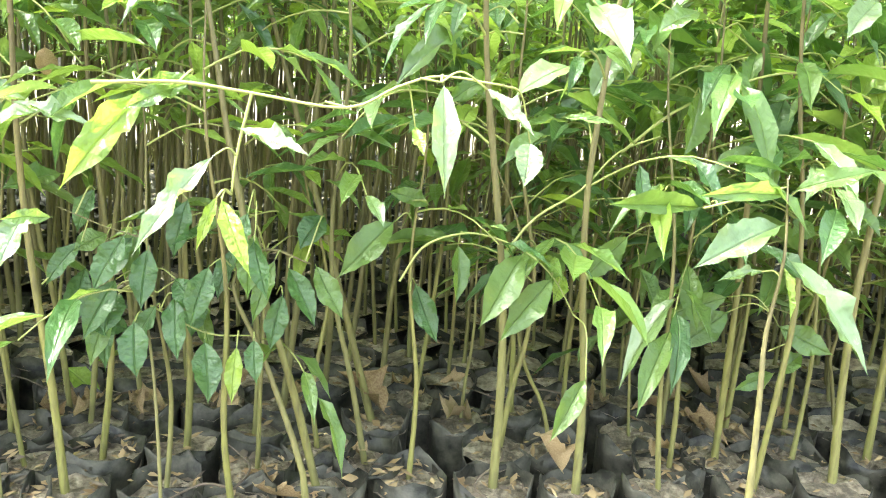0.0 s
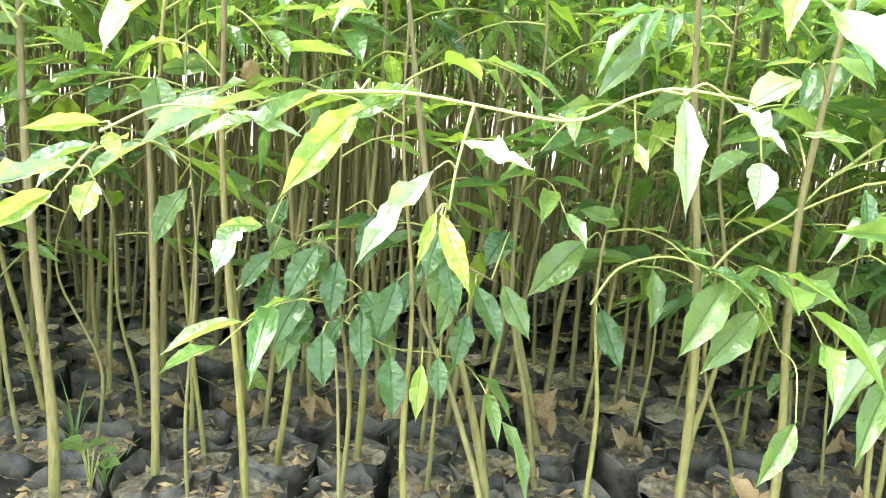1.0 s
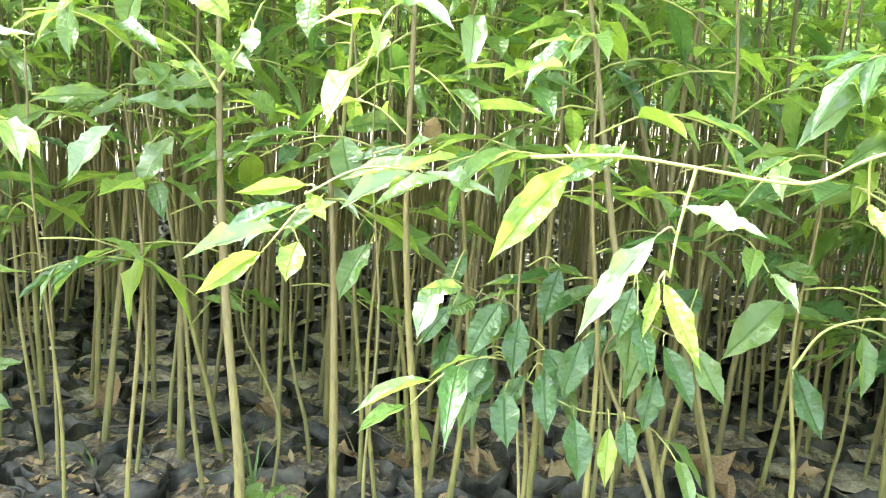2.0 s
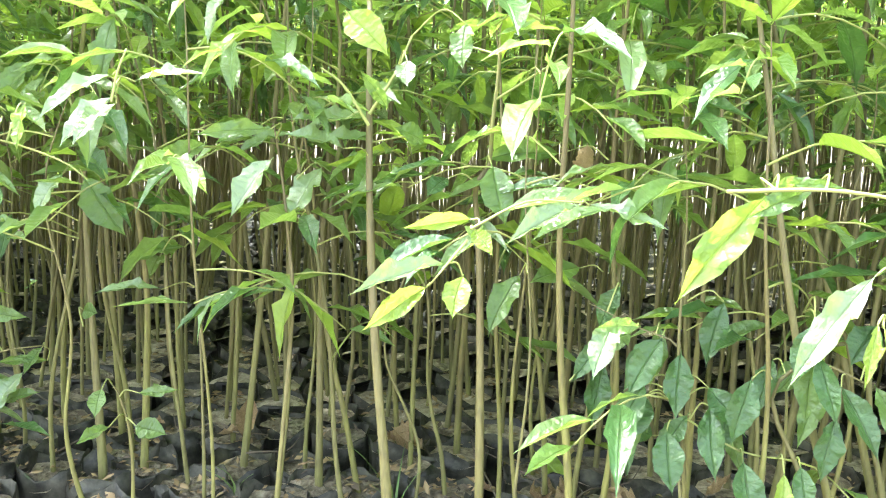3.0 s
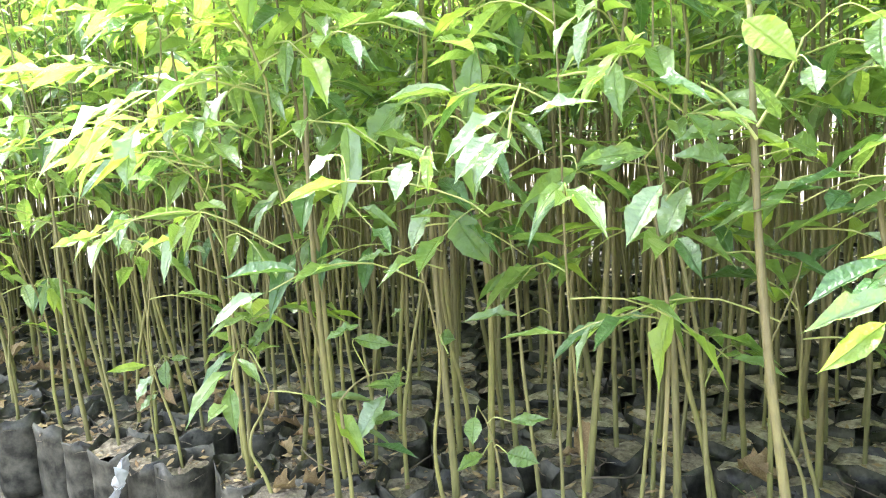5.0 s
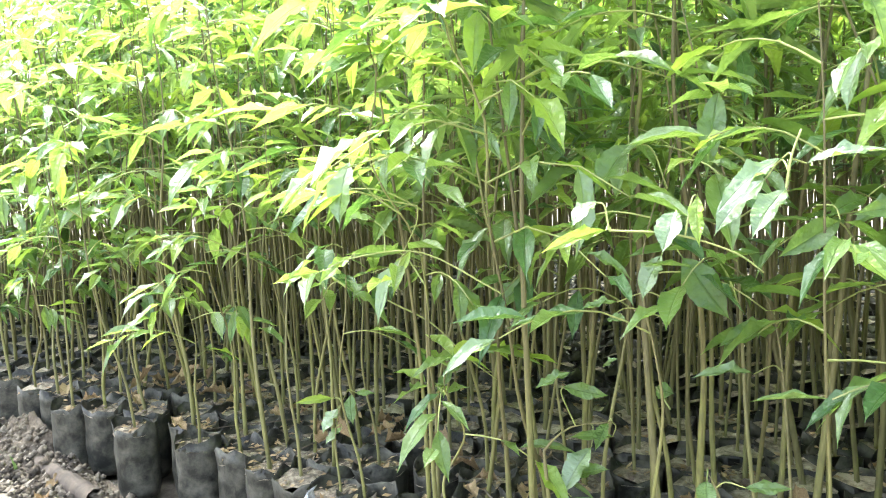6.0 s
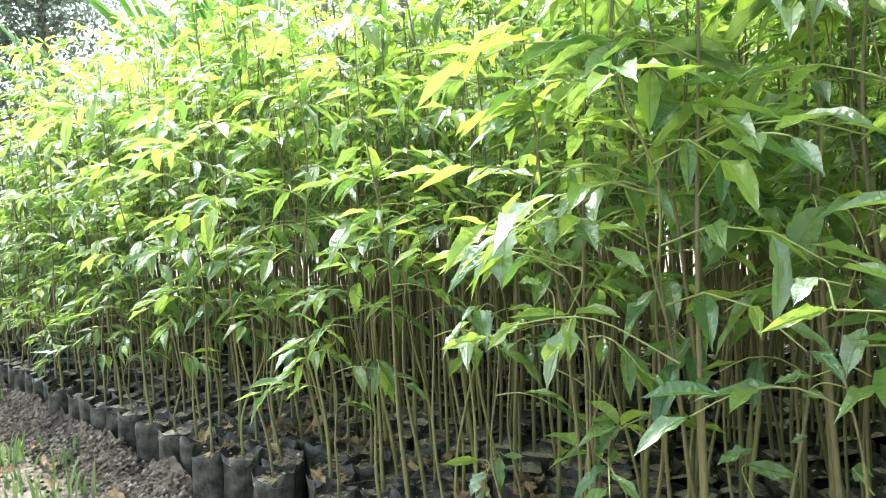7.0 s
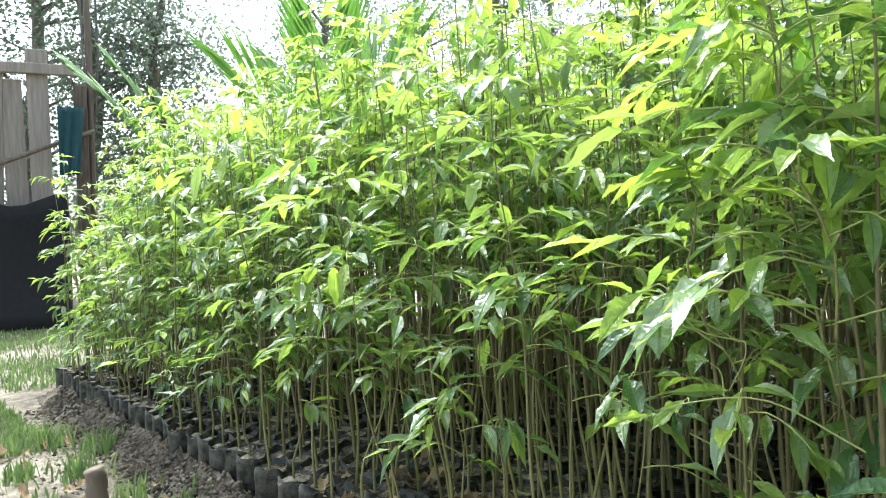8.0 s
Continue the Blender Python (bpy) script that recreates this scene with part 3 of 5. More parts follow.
leaf_at(right_low, (0.223, 1.387, 0.773), (0.188, 1.342, 0.699), 0.045, LIGHT)
leaf_at(right_low, (0.307, 1.304, 0.818), (0.256, 1.266, 0.786), 0.041, LIGHT)
leaf_at(right_low, (0.522, 1.338, 0.848), (0.480, 1.297, 0.795), 0.041, LIGHT)
twig_at(right_low, [(0.236, 1.346, 0.636), (0.298, 1.367, 0.692), (0.377, 1.386, 0.735), (0.465, 1.402, 0.757), (0.558, 1.408, 0.730)], 0.0030)
twig_at(right_low, [(0.317, 1.163, 0.595), (0.407, 1.181, 0.625)], 0.0020)
pale_pair = rooted([(-0.548, 1.086, 0.150), (-0.548, 1.086, 0.269), (-0.566, 1.105, 0.439), (-0.580, 1.117, 0.558), (-0.587, 1.121, 0.608), (-0.595, 1.125, 0.657), (-0.584, 1.139, 0.689)], 0.0070)
leaf_at(pale_pair, (-0.486, 0.892, 0.602), (-0.546, 0.813, 0.576), 0.024, LIGHT)
leaf_at(pale_pair, (-0.500, 0.878, 0.580), (-0.533, 0.816, 0.543), 0.027, YOUNG)
leaf_at(pale_pair, (-0.474, 0.899, 0.592), (-0.466, 0.867, 0.555), 0.033, YOUNG)
leaf_at(pale_pair, (-0.472, 0.910, 0.645), (-0.514, 0.848, 0.638), 0.019, YOUNG)
leaf_at(pale_pair, (-0.388, 0.975, 0.662), (-0.434, 0.904, 0.626), 0.025, LIGHT)
leaf_at(pale_pair, (-0.385, 0.977, 0.663), (-0.307, 1.000, 0.642), 0.025, LIGHT)
leaf_at(pale_pair, (-0.558, 1.096, 0.691), (-0.523, 1.078, 0.620), 0.048, MATURE)
leaf_at(pale_pair, (-0.507, 1.182, 0.658), (-0.532, 1.126, 0.616), 0.043, MATURE)
leaf_at(pale_pair, (-0.471, 0.909, 0.636), (-0.442, 0.896, 0.613), 0.021, YOUNG)
leaf_at(pale_pair, (-0.514, 1.104, 0.561), (-0.526, 1.052, 0.490), 0.040, MATURE)
leaf_at(pale_pair, (-0.526, 1.232, 0.704), (-0.603, 1.143, 0.692), 0.038, MATURE)
leaf_at(pale_pair, (-0.471, 1.191, 0.562), (-0.513, 1.127, 0.544), 0.042, MATURE)
twig_at(pale_pair, [(-0.468, 0.894, 0.627), (-0.481, 0.881, 0.604), (-0.493, 0.868, 0.583)], 0.0020)
twig_at(pale_pair, [(-0.467, 0.897, 0.637), (-0.427, 0.931, 0.664), (-0.383, 0.964, 0.665)], 0.0020)
tall_left = rooted([(-0.633, 1.003, 0.150), (-0.633, 1.003, 0.274), (-0.662, 1.013, 0.441), (-0.685, 1.025, 0.593), (-0.699, 1.036, 0.710), (-0.718, 1.055, 0.883)], 0.0085)
extra = rooted([(-0.771, 0.953, 0.150), (-0.771, 0.953, 0.251), (-0.781, 0.989, 0.484), (-0.799, 0.998, 0.599), (-0.817, 1.001, 0.686), (-0.828, 1.001, 0.729)], 0.0045)
leaf_at(tall_left, (-0.737, 0.910, 0.691), (-0.752, 0.856, 0.625), 0.039, LIGHT)
leaf_at(tall_left, (-0.701, 0.993, 0.702), (-0.746, 0.933, 0.719), 0.032, LIGHT)
leaf_at(tall_left, (-0.703, 0.999, 0.738), (-0.745, 0.937, 0.733), 0.020, LIGHT)
leaf_at(tall_left, (-0.774, 0.944, 0.722), (-0.828, 0.873, 0.713), 0.027, MATURE)
leaf_at(tall_left, (-0.866, 0.928, 0.703), (-0.905, 0.863, 0.664), 0.036, MATURE)
leaf_at(tall_left, (-0.679, 0.961, 0.858), (-0.621, 0.964, 0.805), 0.047, YOUNG)
leaf_at(tall_left, (-0.578, 1.057, 0.854), (-0.563, 1.027, 0.796), 0.036, MATURE)
leaf_at(tall_left, (-0.628, 1.012, 0.808), (-0.611, 0.988, 0.775), 0.029, LIGHT)
leaf_at(tall_left, (-0.665, 1.029, 0.751), (-0.683, 0.994, 0.796), 0.020, MATURE)
leaf_at(tall_left, (-0.650, 1.088, 0.712), (-0.669, 1.047, 0.732), 0.038, MATURE)
leaf_at(tall_left, (-0.622, 1.100, 0.670), (-0.627, 1.062, 0.647), 0.031, DARK)
leaf_at(tall_left, (-0.885, 0.814, 0.753), (-0.906, 0.757, 0.695), 0.039, LIGHT)
twig_at(tall_left, [(-0.692, 1.026, 0.745), (-0.673, 1.049, 0.793), (-0.661, 1.067, 0.841)], 0.0030)
twig_at(tall_left, [(-0.691, 1.024, 0.731), (-0.721, 1.011, 0.778), (-0.745, 0.997, 0.798)], 0.0030)
mottled = rooted([(-1.162, 0.968, 0.150), (-1.162, 0.968, 0.205), (-1.190, 0.976, 0.419), (-1.215, 0.987, 0.614), (-1.238, 1.002, 0.826)], 0.0090)
extra = rooted([(-0.965, 1.001, 0.150), (-0.965, 1.001, 0.264), (-0.989, 1.013, 0.469), (-1.013, 1.007, 0.587), (-1.061, 0.957, 0.644)], 0.0035)
extra = rooted([(-0.860, 1.136, 0.150), (-0.860, 1.136, 0.258), (-0.887, 1.168, 0.572), (-0.883, 1.200, 0.696)], 0.0080)
leaf_at(mottled, (-1.047, 0.875, 0.653), (-0.987, 0.897, 0.576), 0.053, MATURE)
leaf_at(mottled, (-0.906, 0.698, 0.726), (-0.896, 0.663, 0.686), 0.032, LIGHT)
leaf_at(mottled, (-0.796, 1.062, 0.676), (-0.801, 1.000, 0.603), 0.048, LIGHT)
leaf_at(mottled, (-1.061, 0.857, 0.656), (-1.055, 0.814, 0.600), 0.034, LIGHT)
leaf_at(mottled, (-0.842, 0.785, 0.745), (-0.844, 0.732, 0.698), 0.033, LIGHT)
leaf_at(mottled, (-0.895, 0.716, 0.742), (-0.874, 0.692, 0.691), 0.018, YOUNG)
leaf_at(mottled, (-0.945, 0.643, 0.708), (-0.967, 0.571, 0.688), 0.016, YOUNG)
leaf_at(mottled, (-0.847, 0.786, 0.775), (-0.867, 0.708, 0.721), 0.027, LIGHT)
leaf_at(mottled, (-0.835, 0.799, 0.767), (-0.771, 0.845, 0.779), 0.026, LIGHT)
leaf_at(mottled, (-0.955, 0.637, 0.737), (-0.950, 0.599, 0.713), 0.024, LIGHT)
leaf_at(mottled, (-1.115, 0.861, 0.798), (-1.124, 0.796, 0.733), 0.044, MATURE)
leaf_at(mottled, (-0.979, 0.986, 0.554), (-1.010, 0.902, 0.535), 0.038, MATURE)
leaf_at(mottled, (-1.107, 0.827, 0.591), (-1.121, 0.769, 0.586), 0.021, LIGHT)
leaf_at(mottled, (-1.115, 0.812, 0.569), (-1.083, 0.814, 0.569), 0.023, LIGHT)
leaf_at(mottled, (-0.992, 0.956, 0.495), (-1.027, 0.871, 0.497), 0.021, LIGHT)
leaf_at(mottled, (-0.869, 1.085, 0.717), (-0.899, 1.000, 0.685), 0.029, LIGHT)
leaf_at(mottled, (-0.901, 1.045, 0.722), (-0.915, 0.982, 0.700), 0.029, MATURE)
leaf_at(mottled, (-0.766, 1.146, 0.741), (-0.815, 1.039, 0.726), 0.025, LIGHT)
leaf_at(mottled, (-0.763, 1.142, 0.708), (-0.803, 1.051, 0.709), 0.027, LIGHT)
leaf_at(mottled, (-0.761, 1.139, 0.677), (-0.792, 1.058, 0.678), 0.019, YOUNG)
twig_at(mottled, [(-0.936, 0.635, 0.708), (-0.897, 0.684, 0.703), (-0.861, 0.728, 0.684), (-0.842, 0.748, 0.664)], 0.0018)
twig_at(mottled, [(-0.836, 0.773, 0.745), (-0.836, 0.781, 0.776), (-0.832, 0.790, 0.801)], 0.0020)
white_tip = standing(-1.330, 0.872, -0.06, -0.08, 0.0080, 1.25)
leaf_at(white_tip, (-1.484, 0.635, 0.789), (-1.462, 0.601, 0.688), 0.059, LIGHT)
leaf_at(white_tip, (-1.502, 0.610, 0.789), (-1.518, 0.533, 0.710), 0.042, YOUNG)
leaf_at(white_tip, (-1.440, 0.695, 0.807), (-1.438, 0.649, 0.769), 0.026, LIGHT)
leaf_at(white_tip, (-1.395, 0.538, 0.633), (-1.414, 0.470, 0.620), 0.020, YOUNG)
leaf_at(white_tip, (-1.370, 0.575, 0.655), (-1.375, 0.520, 0.617), 0.024, YOUNG)
leaf_at(white_tip, (-1.355, 0.605, 0.701), (-1.359, 0.561, 0.708), 0.030, LIGHT)
leaf_at(white_tip, (-1.418, 0.689, 0.646), (-1.454, 0.602, 0.647), 0.022, MATURE)
leaf_at(white_tip, (-1.528, 0.816, 0.891), (-1.530, 0.759, 0.829), 0.048, YOUNG)
leaf_at(white_tip, (-1.981, 0.564, 1.002), (-1.969, 0.523, 0.923), 0.044, YOUNG)
leaf_at(white_tip, (-1.473, 0.734, 0.910), (-1.498, 0.657, 0.888), 0.040, MATURE)
twig_at(white_tip, [(-1.403, 0.704, 0.715), (-1.447, 0.651, 0.735), (-1.472, 0.629, 0.789)], 0.0020)
twig_at(white_tip, [(-1.229, 0.726, 0.599), (-1.301, 0.645, 0.657), (-1.359, 0.570, 0.652), (-1.384, 0.533, 0.634)], 0.0018)
small_front = rooted([(-1.688, 0.684, 0.150), (-1.693, 0.690, 0.176), (-1.707, 0.690, 0.256), (-1.708, 0.701, 0.315), (-1.702, 0.718, 0.357)], 0.0035)
leaf_at(small_front, (-1.727, 0.702, 0.338), (-1.752, 0.629, 0.335), 0.019, YOUNG)
leaf_at(small_front, (-1.720, 0.707, 0.320), (-1.713, 0.667, 0.279), 0.039, LIGHT)
leaf_at(small_front, (-1.707, 0.729, 0.348), (-1.678, 0.716, 0.294), 0.032, MATURE)
leaf_at(small_front, (-1.712, 0.710, 0.284), (-1.708, 0.669, 0.258), 0.026, LIGHT)
leaf_at(small_front, (-1.702, 0.735, 0.347), (-1.658, 0.755, 0.353), 0.015, MATURE)
leaf_at(small_front, (-1.514, 0.865, 0.434), (-1.523, 0.801, 0.375), 0.030, MATURE)
leaf_at(small_front, (-1.516, 0.864, 0.439), (-1.532, 0.803, 0.435), 0.026, MATURE)
leaf_at(small_front, (-1.504, 0.881, 0.449), (-1.465, 0.891, 0.443), 0.020, LIGHT)
twig_at(small_front, [(-1.600, 0.755, 0.538), (-1.547, 0.815, 0.495), (-1.505, 0.857, 0.437), (-1.468, 0.897, 0.395)], 0.0022)
low_sprig = rooted([(-1.227, 0.810, 0.150), (-1.227, 0.810, 0.232), (-1.243, 0.811, 0.336), (-1.242, 0.816, 0.357), (-1.224, 0.847, 0.385), (-1.188, 0.895, 0.392)], 0.0045)
extra = rooted([(-0.988, 0.897, 0.150), (-0.988, 0.897, 0.288), (-1.002, 0.892, 0.350), (-1.011, 0.885, 0.373)], 0.0035)
leaf_at(low_sprig, (-1.216, 0.882, 0.351), (-1.218, 0.825, 0.286), 0.045, LIGHT)
leaf_at(low_sprig, (-1.230, 0.854, 0.306), (-1.180, 0.882, 0.324), 0.029, MATURE)
leaf_at(low_sprig, (-1.197, 0.909, 0.364), (-1.222, 0.839, 0.372), 0.019, MATURE)
leaf_at(low_sprig, (-1.204, 0.904, 0.386), (-1.197, 0.867, 0.352), 0.024, MATURE)
leaf_at(low_sprig, (-0.990, 0.856, 0.379), (-0.973, 0.831, 0.349), 0.029, MATURE)
leaf_at(low_sprig, (-0.962, 0.889, 0.369), (-0.912, 0.916, 0.377), 0.020, MATURE)
leaf_at(low_sprig, (-0.979, 0.859, 0.328), (-0.983, 0.811, 0.318), 0.022, MATURE)
leaf_at(low_sprig, (-0.961, 0.882, 0.327), (-0.916, 0.898, 0.318), 0.036, MATURE)
leaf_at(low_sprig, (-1.204, 0.833, 0.475), (-1.218, 0.772, 0.458), 0.025, LIGHT)
leaf_at(low_sprig, (-1.212, 0.818, 0.455), (-1.153, 0.854, 0.447), 0.026, MATURE)
leaf_at(low_sprig, (-1.179, 0.867, 0.482), (-1.150, 0.869, 0.499), 0.018, LIGHT)
leaf_at(low_sprig, (-1.131, 0.923, 0.450), (-1.099, 0.925, 0.448), 0.030, MATURE)

# ---- a bushy sapling with forked stems, its crown leaning out over the edge ----
def bushy(points, radius, crown, twigs, size):
    ob = rooted(points, radius)
    rng = random.Random(round(points[0][0] * 1000))
    top = Matrix.Translation(Vector(points[-1]) - Vector((points[0][0], points[0][1], 0)))
    stem, sprays, blades = grow(rng, crown, 0.02, twigs, 5, radius * 0.4, (-0.12, -0.12), size, 0.8)
    stem[0] = Vector((0, 0, -0.004))
    child("leader", mesh_of("leader", *tube(stem, radius * 0.36, 0.0014, 6), [BARK]), ob, top)
    for line, r in sprays:
        child("twig", mesh_of("twig", *tube(line, 0.0017, 0.0009, 5), [TWIG]), ob, top)
    for m, form, kind in blades:
        child("leaf", LEAVES[form, LEAF_KINDS[kind].name], ob, top @ m)
    return ob


bushy([(-1.343, 0.900, 0.150), (-1.346, 0.896, 0.246), (-1.338, 0.864, 0.325), (-1.330, 0.832, 0.420), (-1.317, 0.806, 0.536), (-1.308, 0.773, 0.662), (-1.292, 0.751, 0.731)], 0.0064, 0.48, 13, 0.11)
bushy([(-1.389, 0.859, 0.150), (-1.392, 0.855, 0.304), (-1.376, 0.832, 0.430), (-1.356, 0.817, 0.548), (-1.335, 0.801, 0.641)], 0.0062, 0.55, 13, 0.105)
bushy([(-1.476, 0.769, 0.150), (-1.474, 0.772, 0.343), (-1.456, 0.751, 0.449), (-1.434, 0.737, 0.549)], 0.0055, 0.42, 9, 0.095)

# ---- saplings of the front rows ----
standing(0.698, 1.533, 0.02, -0.01, 0.0098, 1.49)
standing(0.603, 1.403, -0.01, 0.00, 0.0101, 1.39)
standing(0.566, 1.485, -0.04, 0.01, 0.0065, 0.74)
standing(0.478, 1.364, -0.04, 0.01, 0.0076, 1.24)
standing(0.442, 1.449, -0.05, 0.01, 0.0088, 1.42)
standing(0.344, 1.323, -0.10, 0.02, 0.0064, 0.81)
standing(0.314, 1.475, -0.08, 0.01, 0.0040, 0.74)
standing(0.224, 1.286, -0.01, 0.00, 0.0100, 1.25)
standing(0.192, 1.405, -0.22, 0.01, 0.0059, 0.56)
standing(0.119, 1.536, -0.10, -0.00, 0.0092, 1.36)
standing(0.038, 1.475, -0.04, -0.00, 0.0053, 0.55)
standing(-0.096, 1.433, -0.29, -0.06, 0.0095, 1.50)
standing(-0.114, 1.195, -0.24, -0.07, 0.0088, 1.29)
standing(-0.156, 1.321, -0.06, -0.02, 0.0065, 0.65)
standing(-0.218, 1.230, -0.06, -0.02, 0.0054, 0.50)
standing(-0.312, 1.148, -0.03, -0.01, 0.0060, 0.60)
standing(-0.340, 1.266, 0.01, 0.00, 0.0082, 0.97)
standing(-0.421, 1.103, -0.06, -0.04, 0.0084, 1.33)
standing(-0.441, 1.212, -0.02, -0.01, 0.0074, 1.12)
standing(-0.484, 1.068, -0.01, -0.00, 0.0040, 0.74)
standing(-0.524, 1.167, -0.04, -0.03, 0.0058, 0.70)
standing(-0.621, 1.410, -0.02, -0.01, 0.0059, 0.72)
standing(-0.685, 1.129, -0.01, -0.01, 0.0049, 0.54)
standing(-0.695, 1.248, -0.12, -0.09, 0.0061, 0.52)
standing(-0.755, 1.078, -0.11, -0.11, 0.0065, 0.93)
standing(-0.815, 1.183, -0.18, -0.14, 0.0077, 1.02)
standing(-0.882, 0.945, -0.03, -0.03, 0.0046, 0.97)
standing(-0.883, 1.065, 0.01, 0.01, 0.0052, 0.87)
standing(-0.937, 1.188, -0.01, -0.01, 0.0063, 0.63)
standing(-1.025, 1.026, -0.07, -0.08, 0.0057, 1.03)
standing(-1.069, 0.888, -0.01, -0.01, 0.0059, 0.63)
standing(-1.141, 1.028, -0.02, -0.02, 0.0101, 1.28)
standing(-1.213, 1.061, -0.05, -0.05, 0.0075, 1.01)
standing(-1.280, 1.090, -0.02, -0.02, 0.0101, 1.39)
standing(-1.289, 0.827, -0.01, -0.03, 0.0094, 1.38)
standing(-1.367, 0.960, -0.02, -0.03, 0.0061, 0.66)
standing(-1.469, 0.764, -0.01, -0.01, 0.0067, 1.11)
standing(-1.525, 0.783, -0.04, -0.07, 0.0069, 1.21)
standing(-1.625, 0.709, -0.03, -0.07, 0.0046, 0.60)
standing(-1.758, 0.812, -0.03, -0.07, 0.0051, 0.66)
standing(-1.786, 0.651, -0.01, -0.03, 0.0055, 0.69)
standing(-1.903, 0.632, -0.02, -0.06, 0.0076, 1.02)
standing(-2.019, 0.612, -0.02, -0.08, 0.0062, 0.59)
standing(-2.246, 0.574, -0.01, -0.04, 0.0075, 1.15)
standing(-2.341, 0.461, -0.02, -0.09, 0.0056, 0.96)
standing(-2.450, 0.513, -0.00, -0.01, 0.0059, 0.56)
standing(-2.632, 0.365, -0.01, -0.05, 0.0061, 0.92)
standing(-3.038, 0.258, -0.01, -0.09, 0.0071, 1.20)
standing(-3.762, 0.014, -0.00, -0.01, 0.0078, 1.31)

# thin side twigs carry the leaves that hang clear of a stem
line_points = np.array([tuple(p) for p in LINES])
for ob, base, way in BASES:
    off = np.linalg.norm(line_points - np.array(base), axis=1)
    start = Vector(line_points[off.argmin()])
    gap = off.min()
    if 0.012 < gap < 0.09:
        o = ob.matrix_basis.translation
        bend = start.lerp(base, 0.55) + Vector((0, 0, 0.16 * gap)) - way * gap * 0.12
        v, f = tube(smooth_line([start - o, bend - o, base + way * 0.003 - o], 5), 0.0010 + 0.002 * gap, 0.0008, 6)
        child("twig", mesh_of("twig", v, f, [TWIG]), ob)

# the rest of the bed: staggered rows, pushed aside by the pots above
bed_rng = np.random.RandomState(11)
spots = []
rows_deep = int(DEPTH / (PITCH * 0.9))
for row in range(rows_deep):
    d = row * PITCH * 0.9
    s = -LENGTH_LEFT + (PITCH / 2 if row % 2 else 0)
    while s < LENGTH_RIGHT:
        p = EDGE + ALONG * s + INTO * d
        spots.append((p.x + bed_rng.uniform(-0.01, 0.01), p.y + bed_rng.uniform(-0.01, 0.01)))
        s += PITCH
spots = np.array(spots)
fixed = np.array(OCCUPIED)
gap = np.sqrt(((spots[:, None] - fixed[None]) ** 2).sum(2)).min(1)
spots = spots[gap > 0.072]
for _ in range(6):
    away_from = spots[:, None] - fixed[None]
    dist = np.sqrt((away_from ** 2).sum(2))
    push = (away_from / dist[..., None] * np.clip(0.104 - dist, 0, None)[..., None] * 0.5).sum(1)
    spots = spots + push
depth_in = (spots[:, 0] - EDGE.x) * INTO.x + (spots[:, 1] - EDGE.y) * INTO.y
side_at = (spots[:, 0] - EDGE.x) * ALONG.x + (spots[:, 1] - EDGE.y) * ALONG.y

# models that the near pots repeat: short ones for the front, taller ones behind
near = [i for i in range(len(spots)) if depth_in[i] < 0.33 and -3.0 < side_at[i] < 0.75]
model_rng = random.Random(21)
MODELS = {"front": [], "second": [], "inner": []}
for k in range(5):
    MODELS["front"].append((model_rng.uniform(0.3, 0.75), model_rng.uniform(0.32, 0.5), model_rng.randrange(3, 6), 5, model_rng.uniform(0.0038, 0.0055), 0.10, 0.3))
for k in range(6):
    MODELS["second"].append((model_rng.uniform(0.7, 1.15), model_rng.uniform(0.32, 0.5), model_rng.randrange(6, 8), 4, model_rng.uniform(0.0042, 0.0062), 0.090, 0.22))
for k in range(7):
    MODELS["inner"].append((model_rng.uniform(1.05, 1.5), model_rng.uniform(0.34, 0.5), model_rng.randrange(9, 12), 4, model_rng.uniform(0.0045, 0.0068), 0.090, 0.28))
MODELS["leafy"] = []
for k in range(4):
    MODELS["leafy"].append((model_rng.uniform(0.65, 0.95), model_rng.uniform(0.22, 0.32), 9, 5, model_rng.uniform(0.0045, 0.006), 0.125, 0.08))
LABELS = {"leafy": "bushy sapling with broad green leaves in a black grow bag", "front": "short young sapling with sparse leaves, in a black grow bag", "second": "mid-height sapling with a leafy top, in a black grow bag", "inner": "tall sapling with a dense leafy top, in a black grow bag"}
built = {}
for i in near:
    d = depth_in[i]
    what = "leafy" if side_at[i] > 0.12 and d > 0.05 else "front" if d < 0.09 else "second" if d < 0.22 else "inner"
    k = model_rng.randrange(len(MODELS[what]))
    h, bare, tw, each, r, size, young = MODELS[what][k]
    at = pose(spots[i][0], spots[i][1], 0, 0, 0, model_rng.uniform(0, 360))
    if (what, k) in built:
        copy_thing(built[what, k], at)
    else:
        ob = sapling("sapling", model_rng, h, bare, tw, each, r, (model_rng.gauss(0, 0.05), model_rng.gauss(0, 0.05)), size, young, LABELS[what])
        ob.matrix_basis = at
        built[what, k] = ob


class Heap:
    """Gathers many small pieces into one mesh."""

    def __init__(self):
        self.v, self.f, self.m, self.t, self.count = [], [], [], [], 0

    def add(self, verts, faces, slot, uvs=None):
        verts = np.asarray(verts, dtype=np.float64)
        self.v.append(verts)
        self.f.extend(tuple(i + self.count for i in q) for q in faces)
        self.m.extend([slot] * len(faces))
        self.t.append(np.asarray(uvs) if uvs is not None else np.full((len(verts), 2), 0.3))
        self.count += len(verts)

    def thing(self, name, mats):
        return new(name, mesh_of(name, np.concatenate(self.v), self.f, mats, self.m, np.concatenate(self.t)))


